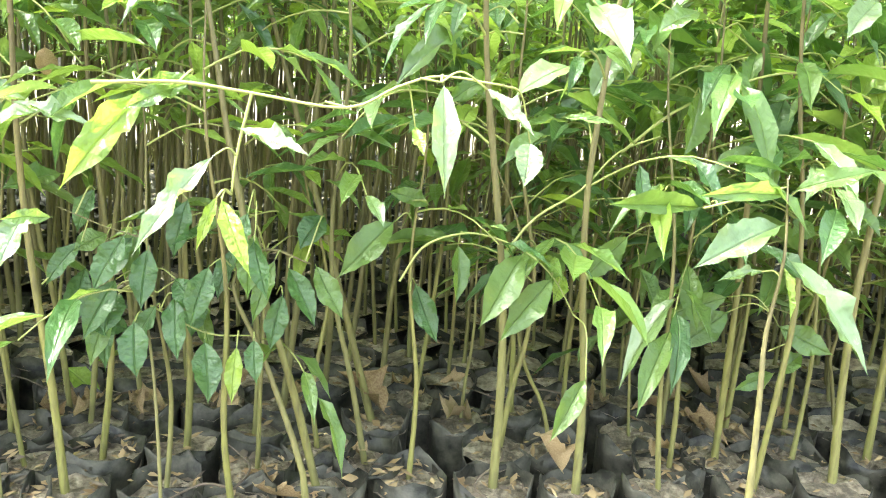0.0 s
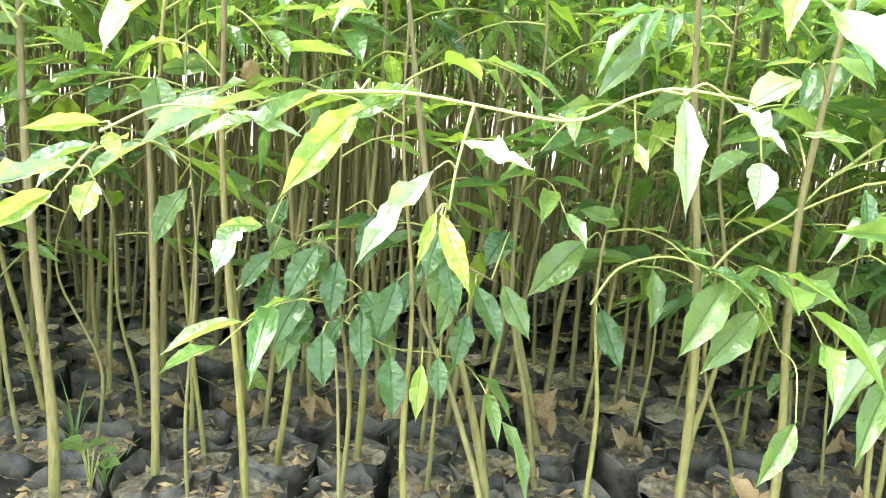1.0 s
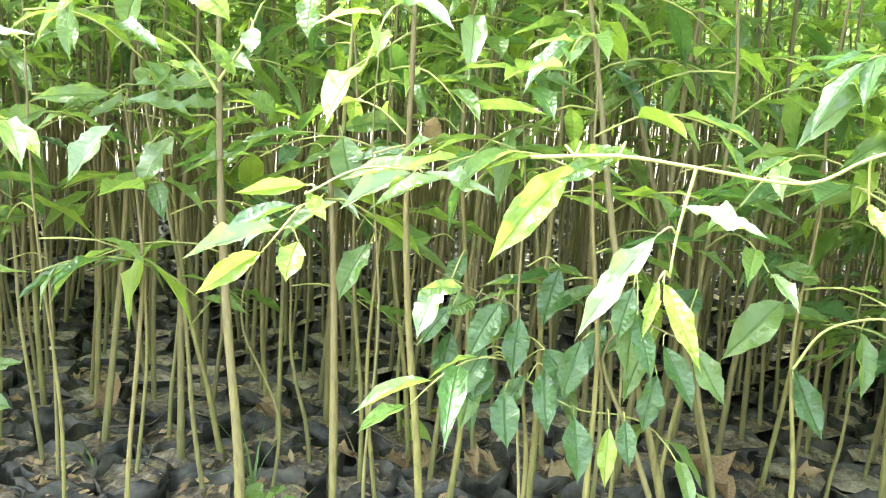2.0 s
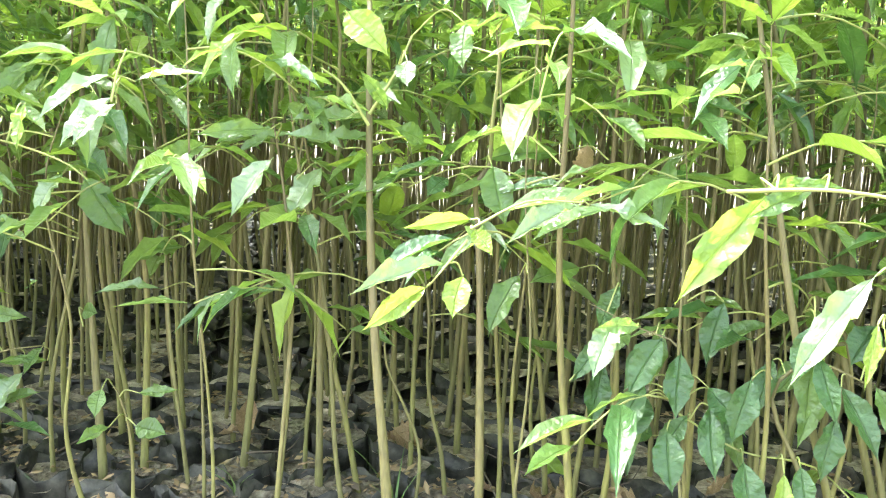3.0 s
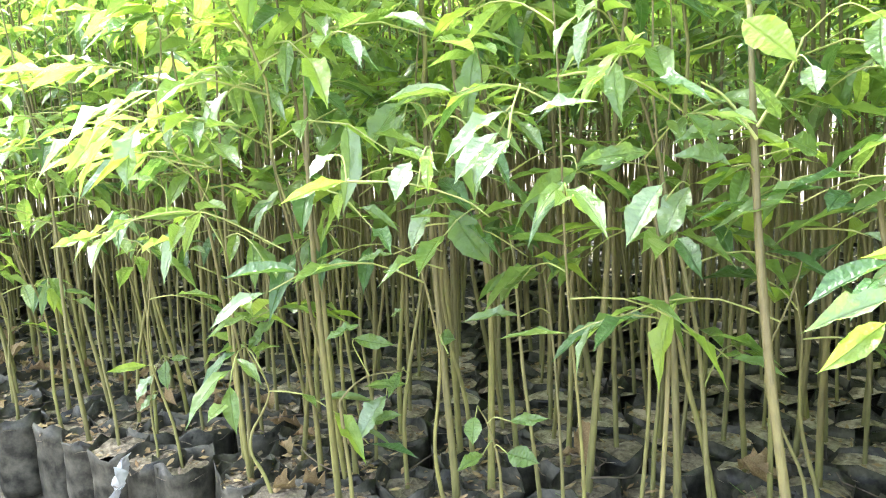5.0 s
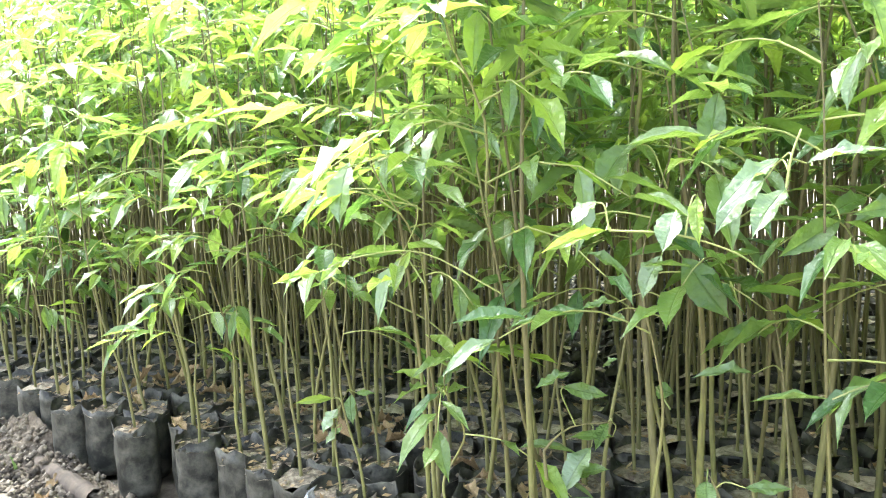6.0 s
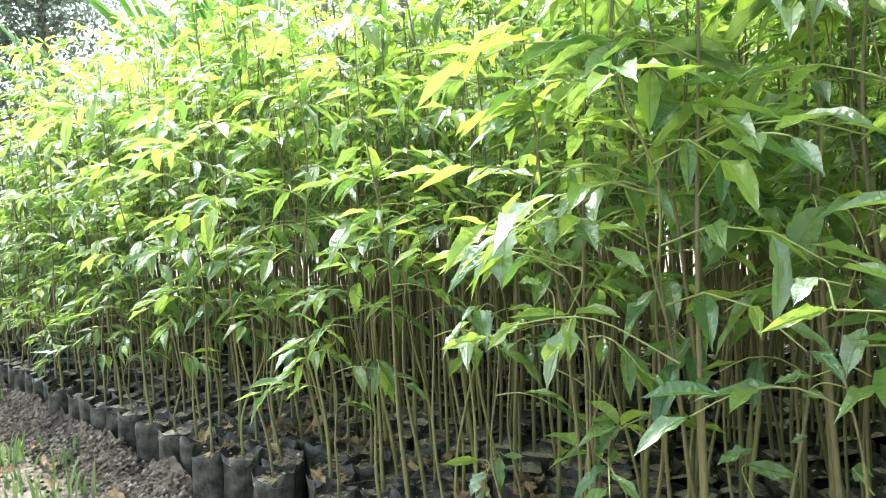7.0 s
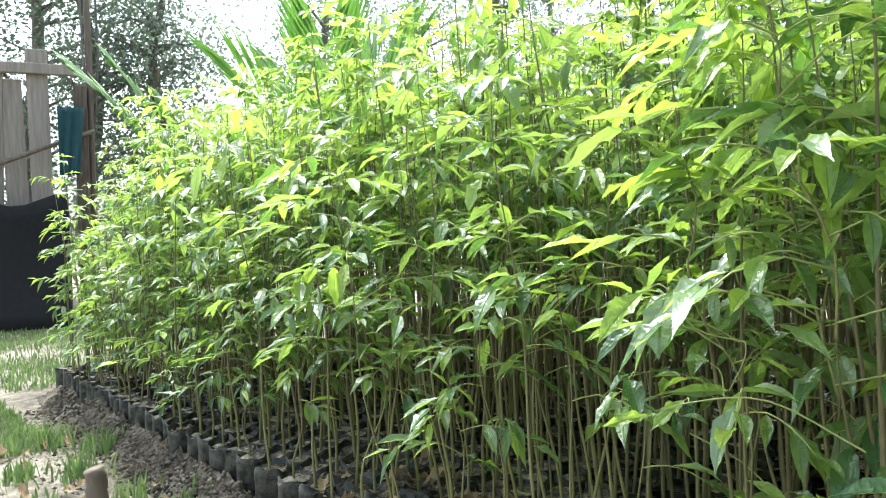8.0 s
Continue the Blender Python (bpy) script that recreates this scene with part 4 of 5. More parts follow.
SIMPLE_ARRAYS = [(np.array(v), f, t) for v, f, t in SIMPLE]
PLAIN_ARRAYS = [(np.array(v), f, t) for v, f, t in PLAIN]
KITE_ARRAYS = [(np.array(v), f, t) for v, f, t in KITES]
growth, bags = Heap(), Heap()
far_rng = random.Random(77)
near_set = set(near)
for i in range(len(spots)):
    if i in near_set:
        continue
    d, s = depth_in[i], side_at[i]
    if d < 0.09:
        h, bare, tw = far_rng.uniform(0.3, 0.85), far_rng.uniform(0.25, 0.45), 5
    elif d < 0.25:
        h, bare, tw = far_rng.uniform(0.55, 1.15), far_rng.uniform(0.28, 0.46), 8
    else:
        h, bare, tw = far_rng.uniform(1.1, 1.55), far_rng.uniform(0.40, 0.56), far_rng.randrange(9, 13)
    if d > 2.2:
        tw = 5 if d < 3.3 else 4
    elif s > 0.1 and d < 1.2 and far_rng.random() < 0.6:
        h, bare, tw = far_rng.uniform(0.7, 1.2), 0.26, 9
    lean = (far_rng.gauss(0, 0.055), far_rng.gauss(-0.01, 0.055))
    if s < -LENGTH_LEFT + 0.3 and d < 2.0:      # the end of the bed spreads out sideways
        h, bare, tw = far_rng.uniform(0.75, 1.3), 0.30, 10
        lean = (lean[0] - far_rng.uniform(0.05, 0.42), lean[1] - 0.08)
    stem, sprays, blades = grow(far_rng, h, bare, tw, 6 if d < 0.6 else 5 if d < 1.4 else 4, far_rng.uniform(0.0042, 0.0072), lean, far_rng.uniform(0.068, 0.092), 0.32)
    shift = Matrix.Translation((spots[i][0], spots[i][1], RIM))
    v, f = tube([shift @ p for p in stem], far_rng.uniform(0.0034, 0.0066), 0.0013, 5)
    growth.add(v, f, 4)
    for line, r in sprays if d < 1.2 else ():
        v, f = tube([shift @ p for p in line], 0.0018, 0.001, 3)
        growth.add(v, f, 5)
    for m, form, kind in blades:
        a = np.array(shift @ m)
        v, f, t = SIMPLE_ARRAYS[form] if d < 0.5 else PLAIN_ARRAYS[form] if d < 1.2 else KITE_ARRAYS[form]
        growth.add(v @ a[:3, :3].T + a[:3, 3], f, kind, t)
    (pv, pf), (sv, sf) = far_rng.choice(FAR_POTS if d < 0.6 else BACK_POTS)
    at = np.array((spots[i][0], spots[i][1], 0))
    bags.add(np.array(pv) + at, pf, 0)
    bags.add(np.array(sv) + at, sf, 1)
tagged(growth.thing("sapling_thicket", LEAF_KINDS + [BARK, TWIG]), "dense stand of tall leafy saplings filling the nursery bed", "saplings", kind="stuff")
tagged(bags.thing("grow_bags", [BAG, POT_SOIL]), "tightly packed black grow bags with sandy soil", "grow bags", kind="stuff")


# ---- ground ----
def ground_height(x, y):
    return 0.012 * noise.noise(Vector((x * 2.3, y * 2.3, 0))) + 0.02 * noise.noise(Vector((x * 0.6, y * 0.6, 3)))


def ground():
    xs = sorted({*np.round(np.linspace(-14, 4, 121), 3), -3000.0, -600.0, -120.0, -40.0, -20.0, 12.0, 40.0, 120.0, 600.0, 3000.0})
    ys = sorted({*np.round(np.linspace(-4, 5, 81), 3), -3000.0, -600.0, -120.0, -40.0, -12.0, 12.0, 40.0, 120.0, 600.0, 3000.0})
    verts = []
    for x in xs:
        for y in ys:
            inside = -14.5 < x < 4.5 and -4.5 < y < 5.5
            verts.append((x, y, (ground_height(x, y) - 0.012) if inside else -0.01))
    w = len(ys)
    faces = [(i * w + j, (i + 1) * w + j, (i + 1) * w + j + 1, i * w + j + 1) for i in range(len(xs) - 1) for j in range(w - 1)]
    return tagged(new("ground", mesh_of("ground", verts, faces, [EARTH])), "bare trodden sandy earth with clods", "ground", kind="structure")


ground()


def grass():
    rng = random.Random(3)
    h = Heap()
    def blade(x, y, tall):
        a, b = rng.uniform(0, 6.28), rng.uniform(0.1, 0.6) * tall
        w = rng.uniform(0.003, 0.007)
        dx, dy = math.cos(a), math.sin(a)
        z = ground_height(x, y) - 0.014
        v = [(x - dy * w, y + dx * w, z), (x + dy * w, y - dx * w, z), (x + dx * b * 0.4 + dy * w * 0.8, y + dy * b * 0.4 - dx * w * 0.8, z + tall * 0.6),
             (x + dx * b * 0.4 - dy * w * 0.8, y + dy * b * 0.4 + dx * w * 0.8, z + tall * 0.6), (x + dx * b, y + dy * b, z + tall)]
        h.add(v, [(0, 1, 2, 3), (3, 2, 4)], 0)
    for _ in range(52000):
        x = -4.4 - 8.6 * rng.random() ** 1.2
        front = 1.205 + 0.308 * x
        y = front - 0.35 - 2.6 * rng.random() if x > -6.2 else rng.uniform(-5.2, 1.0)
        if noise.noise(Vector((x * 0.9, y * 0.9, 7))) > -0.35 + 0.40 * max(0, x + 5.0) + 0.5 * noise.noise(Vector((x * 4, y * 4, 1))) + rng.gauss(0, 0.35):
            blade(x, y, rng.uniform(0.025, 0.07) * (1 + 0.8 * max(0.0, noise.noise(Vector((x * 1.7, y * 1.7, 5))))))
    for cx, cy, n_, tall in ((-3.0, -0.02, 26, 0.10), (-3.35, 0.04, 34, 0.10), (-2.75, 0.25, 16, 0.06), (-3.9, -0.35, 60, 0.12), (-4.3, -0.3, 80, 0.12), (-3.55, -0.18, 50, 0.09), (-3.2, -0.12, 30, 0.06), (-4.0, -0.6, 90, 0.07), (-4.6, -0.55, 120, 0.11), (-3.6, -0.5, 40, 0.05)):
        for _ in range(n_):
            blade(cx + rng.gauss(0, 0.06), cy + rng.gauss(0, 0.05), tall * rng.uniform(0.5, 1.2))
    tagged(h.thing("grass", [GRASS]), "short light-green grass beside the bed", "grass", kind="stuff")


grass()


def bank_height(s, d):
    """Height of the earth heaped along the front, s along the edge and d in front of it (negative)."""
    rise = min(1, max(0, (d + 0.19) / 0.135))
    swell = 0.11 * min(1, max(0, (-2.2 - s) / 0.8)) * min(1, max(0.0, (s + 6.3) / 0.3))
    h = swell * rise ** 1.6 * (1 + 0.5 * noise.noise(Vector((s * 6, d * 9, 2))))
    h += (0.026 * noise.noise(Vector((s * 17, d * 17, 4))) + 0.018 * noise.noise(Vector((s * 40, d * 40, 9)))) * min(1, swell * 30) * rise
    return h - 0.012


def soil_bank():
    """Earth heaped against the foot of the front pots."""
    verts, faces = [], []
    ns, nd = 260, 14
    for i in range(ns + 1):
        s = -6.3 + 4.2 * i / ns
        for j in range(nd + 1):
            d = -0.19 + 0.135 * j / nd
            p = EDGE + ALONG * s + INTO * d
            verts.append((p.x, p.y, bank_height(s, d) if j else -0.06))
    for i in range(ns):
        for j in range(nd):
            a = i * (nd + 1) + j
            faces.append((a, a + nd + 1, a + nd + 2, a + 1))
    tagged(new("soil_bank", mesh_of("soil_bank", verts, faces, [MUD])), "dark muddy earth heaped against the front bags", "soil", kind="structure")


soil_bank()


def clods():
    rng = random.Random(8)
    h = Heap()
    for _ in range(7000):
        x = rng.uniform(-5.5, -1.2)
        y = 1.205 + 0.308 * x - abs(rng.gauss(0.08, 0.22)) - 0.05
        r = rng.uniform(0.003, 0.011) * (1.5 if rng.random() < 0.08 else 1)
        base = [(1, 0, 0), (-1, 0, 0), (0, 1, 0), (0, -1, 0), (0, 0, 0.7), (0, 0, -0.7)]
        z = ground_height(x, y) - 0.012
        if rng.random() < 0.55:
            along, out = rng.uniform(-5.9, -2.2), rng.uniform(-0.21, -0.06)
            spot = EDGE + ALONG * along + INTO * out
            x, y, z, r = spot.x, spot.y, bank_height(along, out), r * rng.uniform(0.9, 1.6)
        v = [(x + a * r * rng.uniform(0.6, 1.2), y + b * r * rng.uniform(0.6, 1.2), z + c * r + r * 0.25) for a, b, c in base]
        h.add(v, [(0, 2, 4), (2, 1, 4), (1, 3, 4), (3, 0, 4), (2, 0, 5), (1, 2, 5), (3, 1, 5), (0, 3, 5)], rng.choice((0, 1)))
    tagged(h.thing("clods", [EARTH, MUD]), "loose clods of dry earth along the bed", "clods", kind="stuff")


clods()


# ---- litter ----
def dry_leaf(x, y, z, turn, size, tilt):
    rng = random.Random(round(x * 999) + round(y * 777))
    v, f, t = leaf_shape(STATIONS, 5, rng.uniform(-0.6, 0.6), rng.uniform(0.6, 1.8), 0.22, rng.uniform(-1, 1), rng.uniform(0, 6))
    ob = new("dry_leaf", mesh_of("dry_leaf", v, f, [DRY], uvs=t))
    ob.matrix_basis = pose(x, y, z, tilt, rng.uniform(-15, 15), turn) @ Matrix.Diagonal((size * 0.5, size, size * 1.3, 1))
    tagged(ob, "curled brown dry leaf fallen on the bed", "dry leaf", "fallen dry leaves")


litter_rng = random.Random(15)
for k in range(90):
    i = litter_rng.choice(near)
    if side_at[i] > 0.7:
        continue
    dry_leaf(spots[i][0] + litter_rng.uniform(-0.04, 0.04), spots[i][1] + litter_rng.uniform(-0.04, 0.04), RIM + 0.012 + litter_rng.uniform(0, 0.012), litter_rng.uniform(0, 360), litter_rng.uniform(0.035, 0.08), litter_rng.uniform(-25, 25))
for k in range(44):
    x = litter_rng.uniform(-4.6, -2.2)
    y = 1.205 + 0.308 * x - litter_rng.uniform(0.12, 0.7)
    dry_leaf(x, y, 0.008, litter_rng.uniform(0, 360), litter_rng.uniform(0.04, 0.08), litter_rng.uniform(-10, 10))


def dead_twig(x, y, z, turn, length):
    rng = random.Random(round(x * 999) + 5)
    p = [Vector((0, 0, 0)), Vector((length * 0.3, rng.uniform(-0.02, 0.02), 0.006)), Vector((length * 0.7, rng.uniform(-0.03, 0.03), 0.002)), Vector((length, rng.uniform(-0.03, 0.03), 0.01))]
    v, f = tube(smooth_line(p, 3), 0.002, 0.0009, 5)
    ob = new("dead_twig", mesh_of("dead_twig", v, f, [POLE]))
    ob.matrix_basis = pose(x, y, z, 0, 0, turn)
    tagged(ob, "thin dead twig lying across the grow bags", "twig", "dead twigs")


for k in range(26):
    i = litter_rng.choice(near)
    dead_twig(spots[i][0], spots[i][1], RIM + 0.018, litter_rng.uniform(0, 360), litter_rng.uniform(0.08, 0.22))


dry_leaf(-0.449, 1.129, 0.72, 40, 0.05, -70)
dry_leaf(-0.077, 1.423, 0.182, 70, 0.115, 35)
dry_leaf(0.02, 1.43, 0.184, 340, 0.09, 10)
dry_leaf(0.205, 1.30, 0.185, 120, 0.08, 50)


def yellow_leaf(x, y, z, turn, tilt, size):
    ob = new("fallen_leaf", LEAVES[1, YOUNG.name])
    ob.matrix_basis = pose(x, y, z, tilt, 12, turn) @ Matrix.Diagonal((size * 0.4, size, size, 1))
    tagged(ob, "fallen yellow leaf lying on the grow bags", "leaf", "fallen yellow leaves")


yellow_leaf(-0.503, 1.454, 0.215, 75, 10, 0.11)
yellow_leaf(-0.62, 1.40, 0.205, 250, -8, 0.09)


def weed(x, y, z):
    ob = new("weed")
    ob.matrix_basis = Matrix.Translation((x, y, z))
    tagged(ob, "small broad-leaved weed sprouting from a grow bag", "weed")
    rng = random.Random(6)
    for k in range(6):
        a = k * 1.05 + rng.uniform(-0.2, 0.2)
        size = rng.uniform(0.022, 0.034)
        at = Vector((0.012 * math.cos(a), 0.012 * math.sin(a), 0.03 + 0.006 * k))
        child("stalk", mesh_of("stalk", *tube([(0, 0, -0.01), tuple(at * 0.5), tuple(at)], 0.0012, 0.0009, 5), [TWIG]), ob)
        child("leaf", LEAVES[5, MATURE.name], ob, blade_pose(at, (math.cos(a), math.sin(a), 0.15), (0, -0.3, 1), size, size * 0.75))


weed(-0.615, 1.045, RIM)


def grass_tuft(x, y, z, count, tall):
    rng = random.Random(round(x * 100))
    ob = new("grass_tuft")
    ob.matrix_basis = Matrix.Translation((x, y, z))
    tagged(ob, "tuft of green grass growing in a grow bag", "grass", "grass tufts in bags")
    for k in range(count):
        a, w = rng.uniform(0, 6.28), 0.003
        d, b = Vector((math.cos(a), math.sin(a), 0)), tall * rng.uniform(0.15, 0.8)
        h = tall * rng.uniform(0.6, 1.1)
        side = Vector((-d.y, d.x, 0)) * w
        v = []
        for q in (0, 0.3, 0.6, 0.85, 1.0):
            p = d * b * q * q + Vector((0, 0, h * (q - 0.25 * q * q) - 0.01))
            v += [p - side * (1 - 0.9 * q), p + Vector((0, 0, -0.001)), p + side * (1 - 0.9 * q)]
        f = [(3 * i + j, 3 * i + j + 1, 3 * i + j + 4, 3 * i + j + 3) for i in range(4) for j in range(2)]
        child("blade", mesh_of("blade", v, f, [GRASS]), ob)


grass_tuft(-0.690, 1.10, RIM, 7, 0.17)
grass_tuft(-0.60, 1.05, RIM, 5, 0.10)
grass_tuft(-0.95, 1.05, RIM, 4, 0.08)


def litter_bits():
    """Crumbs of leaf and bark on the soil of the pots."""
    rng = random.Random(44)
    h = Heap()
    picks = [i for i in range(len(spots)) if depth_in[i] < 0.9 and -3.2 < side_at[i] < 1.0]
    places = [tuple(spots[i]) for i in picks] + OCCUPIED * 2
    for _ in range(6000):
        x, y = rng.choice(places)
        r, a = 0.05 * rng.random() ** 0.5, rng.uniform(0, 6.28)
        c = Vector((x + r * math.cos(a), y + r * math.sin(a), RIM + rng.uniform(-0.006, 0.006)))
        t, ln = rng.uniform(0, 6.28), rng.uniform(0.003, 0.014)
        d = Vector((math.cos(t), math.sin(t), rng.uniform(-0.4, 0.5))) * ln
        e = Vector((-math.sin(t), math.cos(t), rng.uniform(-0.4, 0.4))) * ln * rng.uniform(0.15, 0.6)
        h.add([c - d, c + e, c + d, c - e, c + Vector((0, 0, 0.3 * ln))], [(0, 3, 4), (3, 2, 4), (2, 1, 4), (1, 0, 4)], rng.choice((0, 0, 1)))
    tagged(h.thing("leaf_litter", [DRY, POLE]), "brown crumbs of dead leaf on the potting soil", "litter", kind="stuff")


litter_bits()


def plastic_flap():
    verts, faces = [], []
    for i in range(7):
        for j in range(9):
            u, w = i / 6 - 0.5, j / 8
            verts.append((0.075 * u + 0.012 * math.sin(j * 1.1), -0.02 - 0.035 * w + 0.010 * math.sin(i * 1.9 + j), 0.015 - 0.10 * w + 0.012 * math.sin(i * 1.3)))
    for i in range(6):
        for j in range(8):
            a = i * 9 + j
            faces.append((a, a + 9, a + 10, a + 1))
    m, n, links, bsdf, out = material("clear plastic film")
    bsdf.inputs["Base Color"].default_value = (0.55, 0.58, 0.6, 1)
    bsdf.inputs["Roughness"].default_value = 0.22
    bsdf.inputs["Alpha"].default_value = 0.55
    relief(n, links, noise_at(n, links, 60.0, 3.0), 0.8, 0.01, bsdf)
    ob = new("plastic_scrap", mesh_of("plastic_scrap", verts, faces, [m]))
    solid = ob.modifiers.new("thickness", "SOLIDIFY")
    solid.thickness = 0.0008
    ob.matrix_basis = pose(-1.655, 0.635, RIM, 0, 0, -30)
    tagged(ob, "crumpled scrap of clear plastic caught on a bag rim", "plastic scrap")


plastic_flap()


def stake():
    v, f = tube([Vector((0.005 * math.sin(i), 0.004 * math.cos(i * 2), -0.05 + 0.025 * i)) for i in range(9)], 0.030, 0.034, 12, 0.08, random.Random(2))
    ob = new("stake", mesh_of("stake", v, f, [POLE]))
    ob.matrix_basis = pose(-3.38, -0.262, 0, 4, -6, 20)
    tagged(ob, "short weathered wooden stake driven into the earth", "stake")


stake()


def edging_pole():
    pts = [Vector(p) for p in ((-2.35, 0.36, 0.010), (-2.75, 0.262, 0.014), (-3.2, 0.13, 0.012), (-3.75, -0.03, 0.010))]
    v, f = tube(smooth_line(pts, 6), 0.026, 0.020, 10, 0.06, random.Random(4))
    tagged(new("edging_pole", mesh_of("edging_pole", v, f, [POLE])), "muddy wooden pole lying along the bed's edge", "pole")


edging_pole()


# ---- beyond the bed ----
def palm_seedling(x, y, fronds, label, wide=0.036):
    ob = new("palm_seedling")
    ob.matrix_basis = Matrix.Translation((x, y, 0))
    tagged(ob, label, "palm", "young palms behind the bed")
    v, f = tube([(0, 0, -0.02), (0.01, 0, 0.4), (0.0, 0.01, 0.9)], 0.05, 0.028, 9)
    child("stalk", mesh_of("stalk", v, f, [FROND]), ob)
    for turn, rise, length, spread in fronds:
        d = Vector((math.cos(radians(turn)), math.sin(radians(turn)), 0))
        side = Vector((-d.y, d.x, 0))
        line = [Vector((0, 0, 0.7)) + d * length * (0.55 * q + 0.25 * q * q) * math.cos(radians(rise)) + Vector((0, 0, length * (q * math.sin(radians(rise)) - 0.16 * q * q))) for q in np.linspace(0, 1, 9)]
        rv, rf = tube(line, 0.014, 0.004, 6)
        frond = child("frond", mesh_of("frond", rv, rf, [FROND]), ob)
        rng = random.Random(int(turn * 7 + rise))
        for k in range(16):
            q = 0.22 + 0.78 * k / 15
            i = min(int(q * 8), 7)
            root = line[i].lerp(line[i + 1], q * 8 - i)
            ahead = (line[i + 1] - line[i]).normalized()
            for sgn in (-1, 1):
                w = spread * (0.6 + 0.8 * math.sin(q * 2.6)) * length * 0.30
                tip = root + ahead * w * 1.35 + side * sgn * w * 0.55 + Vector((0, 0, -0.10 * w + rng.uniform(-0.03, 0.03)))
                midp = root.lerp(tip, 0.5) + Vector((0, 0, 0.03 * w))
                cr = ahead.cross(tip - root).normalized().cross(tip - root).normalized() * wide
                ridge = (midp - root).cross(cr).normalized() * 0.012
                child("leaflet", mesh_of("leaflet", [root, midp + cr, tip, midp - cr, midp + ridge], [(0, 1, 4), (1, 2, 4), (2, 3, 4), (3, 0, 4)], [FROND], smooth=False), frond)
    return ob


palm_seedling(-6.98, 0.44, [(250, 57, 2.35, 0.30), (252, 65, 2.2, 0.26), (246, 72, 1.7, 0.28), (75, 62, 1.2, 0.30)], "coconut palm seedling with upright pleated yellow-green leaves", 0.062)
palm_seedling(-8.3, 1.75, [(60, 70, 2.6, 0.8), (110, 74, 2.7, 0.8), (200, 66, 2.5, 0.8), (290, 60, 2.4, 0.8), (340, 70, 2.5, 0.8), (150, 55, 2.2, 0.8)], "bushy young coconut palm with dark green fronds")
palm_seedling(-8.6, 3.6, [(30, 70, 2.4, 0.8), (120, 64, 2.5, 0.8), (220, 68, 2.4, 0.8), (310, 62, 2.3, 0.8)], "bushy young coconut palm with dark green fronds")


def board(ob, name, at, size, turn, lean, mat, label=""):
    bm = bmesh.new()
    bmesh.ops.create_cube(bm, size=1.0)
    bmesh.ops.scale(bm, vec=size, verts=bm.verts)
    bmesh.ops.bevel(bm, geom=bm.edges[:], offset=0.006, segments=1, affect="EDGES")
    me = bpy.data.meshes.new(name)
    bm.to_mesh(me)
    bm.free()
    me.materials.append(mat)
    return child(name, me, ob, pose(*at, lean, 0, turn), label)


def shed():
    ob = new("shed")
    ob.matrix_basis = pose(-11.5, -1.29, 0, 0, 0, 6) @ Matrix.Diagonal((1.3, 1.3, 1.3, 1))
    tagged(ob, "old open shed of weathered boards beyond the bed", "shed")
    for k in range(6):
        board(ob, "board", (0.01 * (k % 2), -1.05 + 0.21 * k - 0.02, 1.20 + 0.05 * ((k * 7) % 4)), (0.03, 0.19, 2.3 + 0.10 * ((k * 7) % 4)), 0, 1.5 - (k * 5) % 4, WOOD)
    board(ob, "post", (0.06, 0.34, 1.15), (0.12, 0.12, 2.3), 0, 0, POLE, "dark square post")
    board(ob, "beam", (0.05, -0.4, 2.45), (0.08, 1.5, 0.10), 0, 0, WOOD)
    v, f = tube([(0.15, -0.55, 1.45), (0.14, 0.0, 1.68), (0.13, 0.45, 1.86)], 0.022, 0.02, 8)
    child("brace", mesh_of("brace", v, f, [POLE]), ob)
    v, f = tube([(0.02, 0.42, 0), (0.0, 0.43, 1.6), (0.0, 0.44, 5.5)], 0.035, 0.03, 8)
    child("pole", mesh_of("pole", v, f, [POLE]), ob)
    for y in (0.36, 0.50):
        v, f = tube([(0.02, y + 0.06, 5.4), (0.03, y, 4.0), (0.02, y + 0.02, 2.6), (0.0, 0.46, 1.9)], 0.011, 0.011, 6)
        child("rope", mesh_of("rope", v, f, [ROPE]), ob, None, "thin grey rope")


shed()


def cloth():
    verts, faces = [], []
    for i in range(11):
        for j in range(13):
            verts.append((0.03 * math.sin(i * 1.7 + j * 0.2), 0.030 * i * (1 - 0.02 * j), -0.07 * j))
    for i in range(10):
        for j in range(12):
            a = i * 13 + j
            faces.append((a, a + 13, a + 14, a + 1))
    ob = new("hanging_cloth", mesh_of("hanging_cloth", verts, faces, [CLOTH]))
    solid = ob.modifiers.new("thickness", "SOLIDIFY")
    solid.thickness = 0.004
    ob.matrix_basis = pose(-11.25, -1.09, 2.69, 0, 0, 6)
    tagged(ob, "faded teal cloth hanging in folds from the shed post", "cloth")


cloth()


def shade_sheet():
    verts, faces = [], []
    for i in range(17):
        for j in range(9):
            y, t = -1.6 + 0.16 * i, j / 8
            verts.append((0.45 * t * t + 0.05 * math.sin(i * 1.3), y, 1.42 * (1 - t) * (1 + 0.05 * math.sin(i * 0.9)) + 0.0))
    for i in range(16):
        for j in range(8):
            a = i * 9 + j
            faces.append((a, a + 9, a + 10, a + 1))
    ob = new("shade_sheet", mesh_of("shade_sheet", verts, faces, [SHEET]))
    solid = ob.modifiers.new("thickness", "SOLIDIFY")
    solid.thickness = 0.006
    ob.matrix_basis = pose(-11.05, -1.95, 0, 0, 0, 6) @ Matrix.Diagonal((1, 1, 1.08, 1))
    tagged(ob, "black plastic sheet draped over a low stack by the shed", "plastic sheet")


shade_sheet()


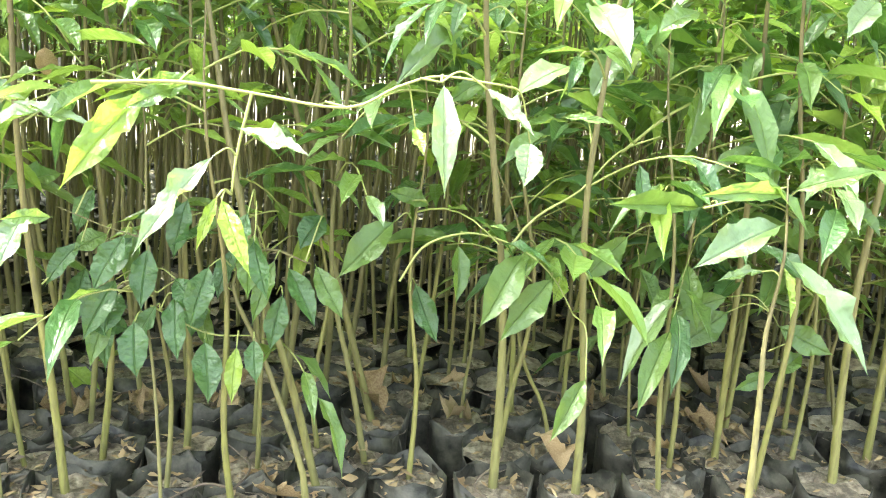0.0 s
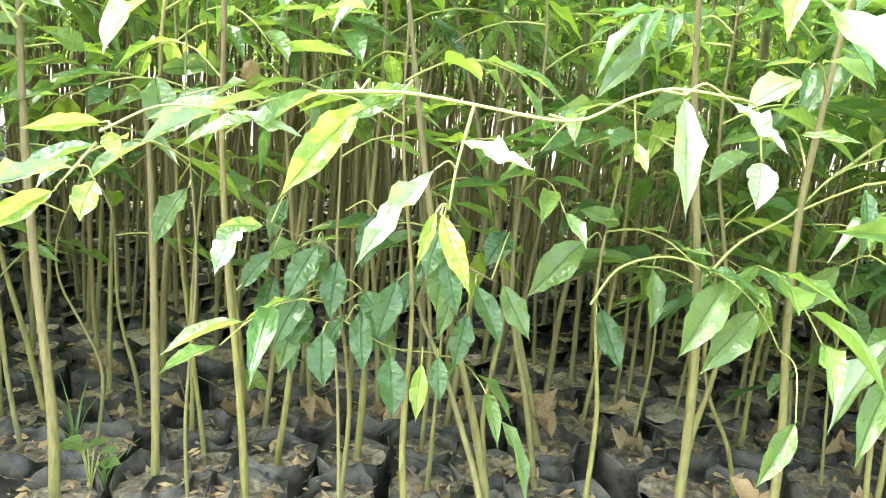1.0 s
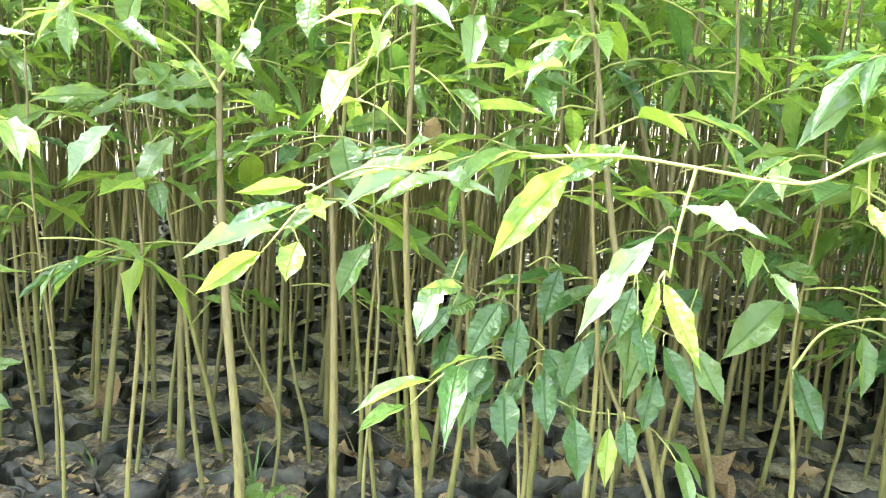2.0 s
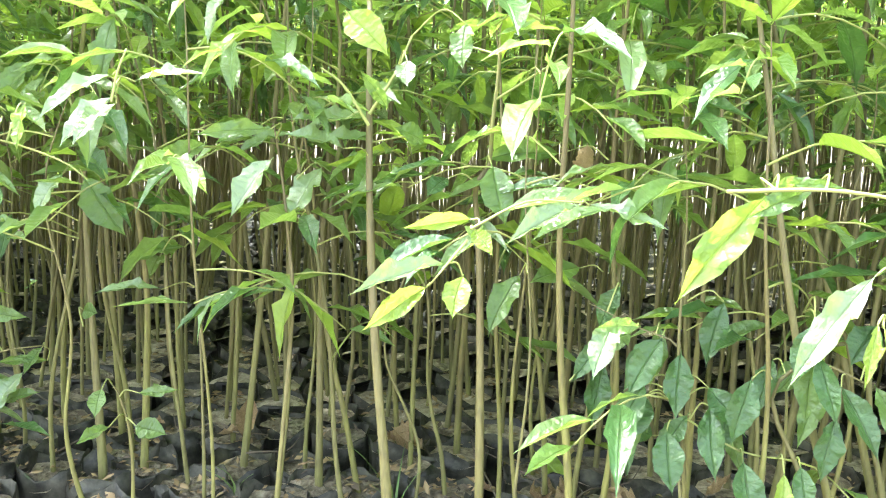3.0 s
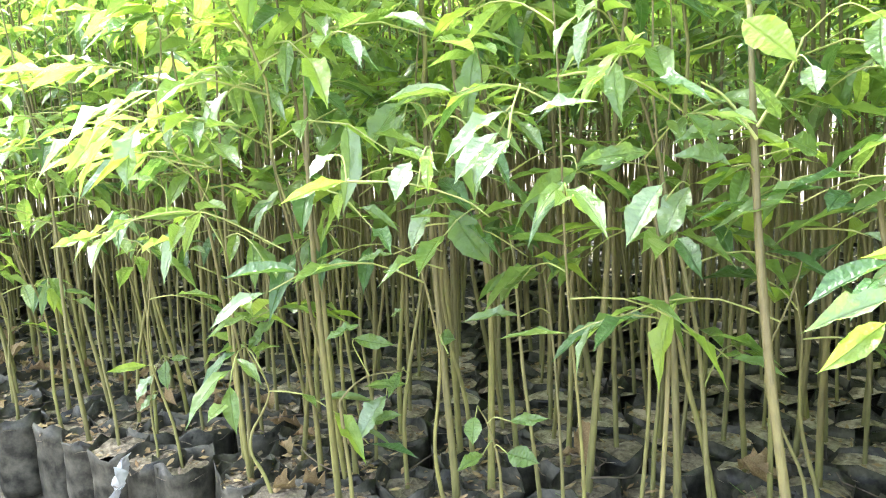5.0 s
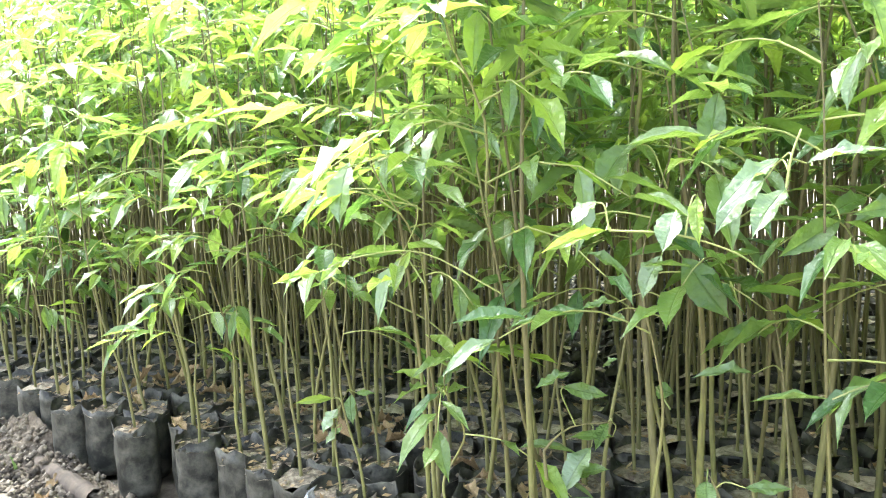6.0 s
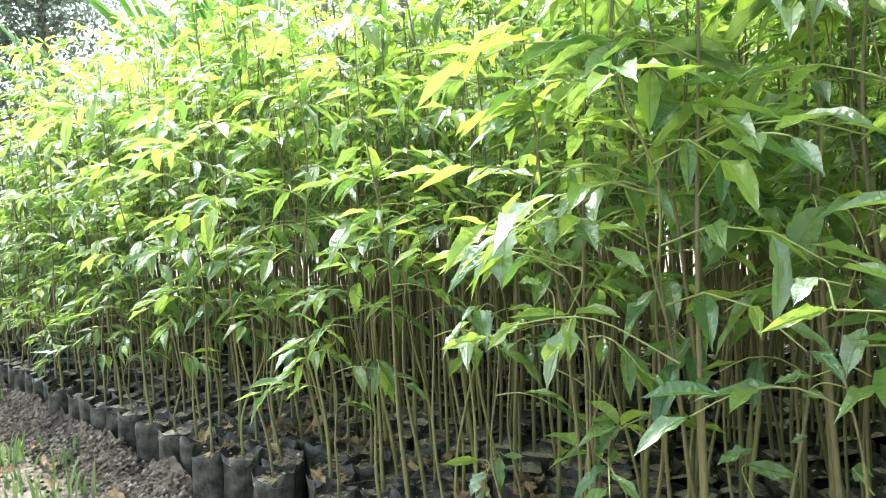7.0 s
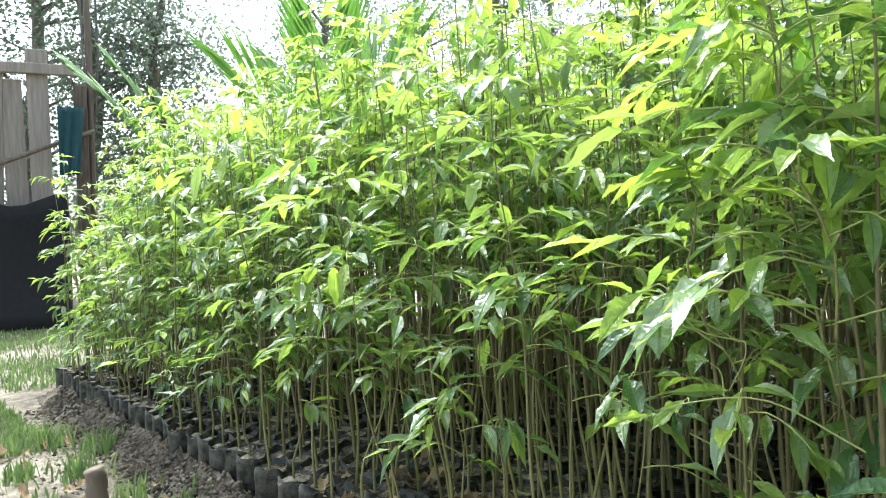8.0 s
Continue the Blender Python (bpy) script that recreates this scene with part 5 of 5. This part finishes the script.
def tree(x, y, height, crown_low, spread, seed, leaves=8500):
    rng = random.Random(seed)
    ob = new("tree")
    ob.matrix_basis = Matrix.Translation((x, y, 0))
    tagged(ob, "tall leafy tree standing far behind the nursery bed", "tree", "trees in the distance")
    trunk = [Vector((0.15 * math.sin(i + seed), 0.15 * math.cos(i * 1.3 + seed), height * 0.9 * i / 8 - 0.05)) for i in range(9)]
    v, f = tube(smooth_line(trunk, 2), 0.20, 0.04, 9, 0.08, rng)
    child("trunk", mesh_of("trunk", v, f, [TREE_BARK]), ob)
    h = Heap()
    centres = []
    for k in range(32):
        t = rng.uniform(crown_low, 1.0)
        i = min(int(t * 8), 7)
        root = trunk[i].lerp(trunk[i + 1], t * 8 - i) * 1.0
        a = rng.uniform(0, 6.28)
        reach = spread * (1.15 - 0.75 * (t - crown_low) / (1 - crown_low)) * rng.uniform(0.4, 1.0)
        tip = root + Vector((math.cos(a) * reach, math.sin(a) * reach, reach * rng.uniform(0.0, 0.6)))
        v, f = tube([root, root.lerp(tip, 0.5) + Vector((0, 0, 0.1 * reach)), tip], 0.045, 0.012, 5)
        child("limb", mesh_of("limb", v, f, [TREE_BARK]), ob)
        centres += [tip, root.lerp(tip, 0.6), root.lerp(tip, 0.85)]
    for _ in range(leaves):
        c = rng.choice(centres)
        p = c + Vector((rng.gauss(0, 0.5), rng.gauss(0, 0.5), rng.gauss(0, 0.42)))
        d = Vector((rng.gauss(0, 1), rng.gauss(0, 1), rng.gauss(-0.3, 0.6))).normalized()
        s = d.cross(Vector((rng.gauss(0, 1), rng.gauss(0, 1), rng.gauss(0, 1)))).normalized()
        ln, w = rng.uniform(0.07, 0.13), rng.uniform(0.02, 0.038)
        mid = p + d * ln * 0.5 + Vector((0, 0, 0.02))
        h.add([p, mid + s * w, p + d * ln, mid - s * w], [(0, 1, 2), (0, 2, 3)], 0)
    crown = h.thing("crown", [TREE_LEAF])
    crown.parent = ob
    return ob


tree_rng = random.Random(31)
for k in range(15):
    a = radians(tree_rng.uniform(-3, 3) + 196 - 6.6 * k)
    r = tree_rng.uniform(15, 24)
    tree(-0.5 + r * math.cos(a), r * math.sin(a), tree_rng.uniform(7, 12), tree_rng.uniform(0.03, 0.12), tree_rng.uniform(1.6, 2.8), 100 + k)
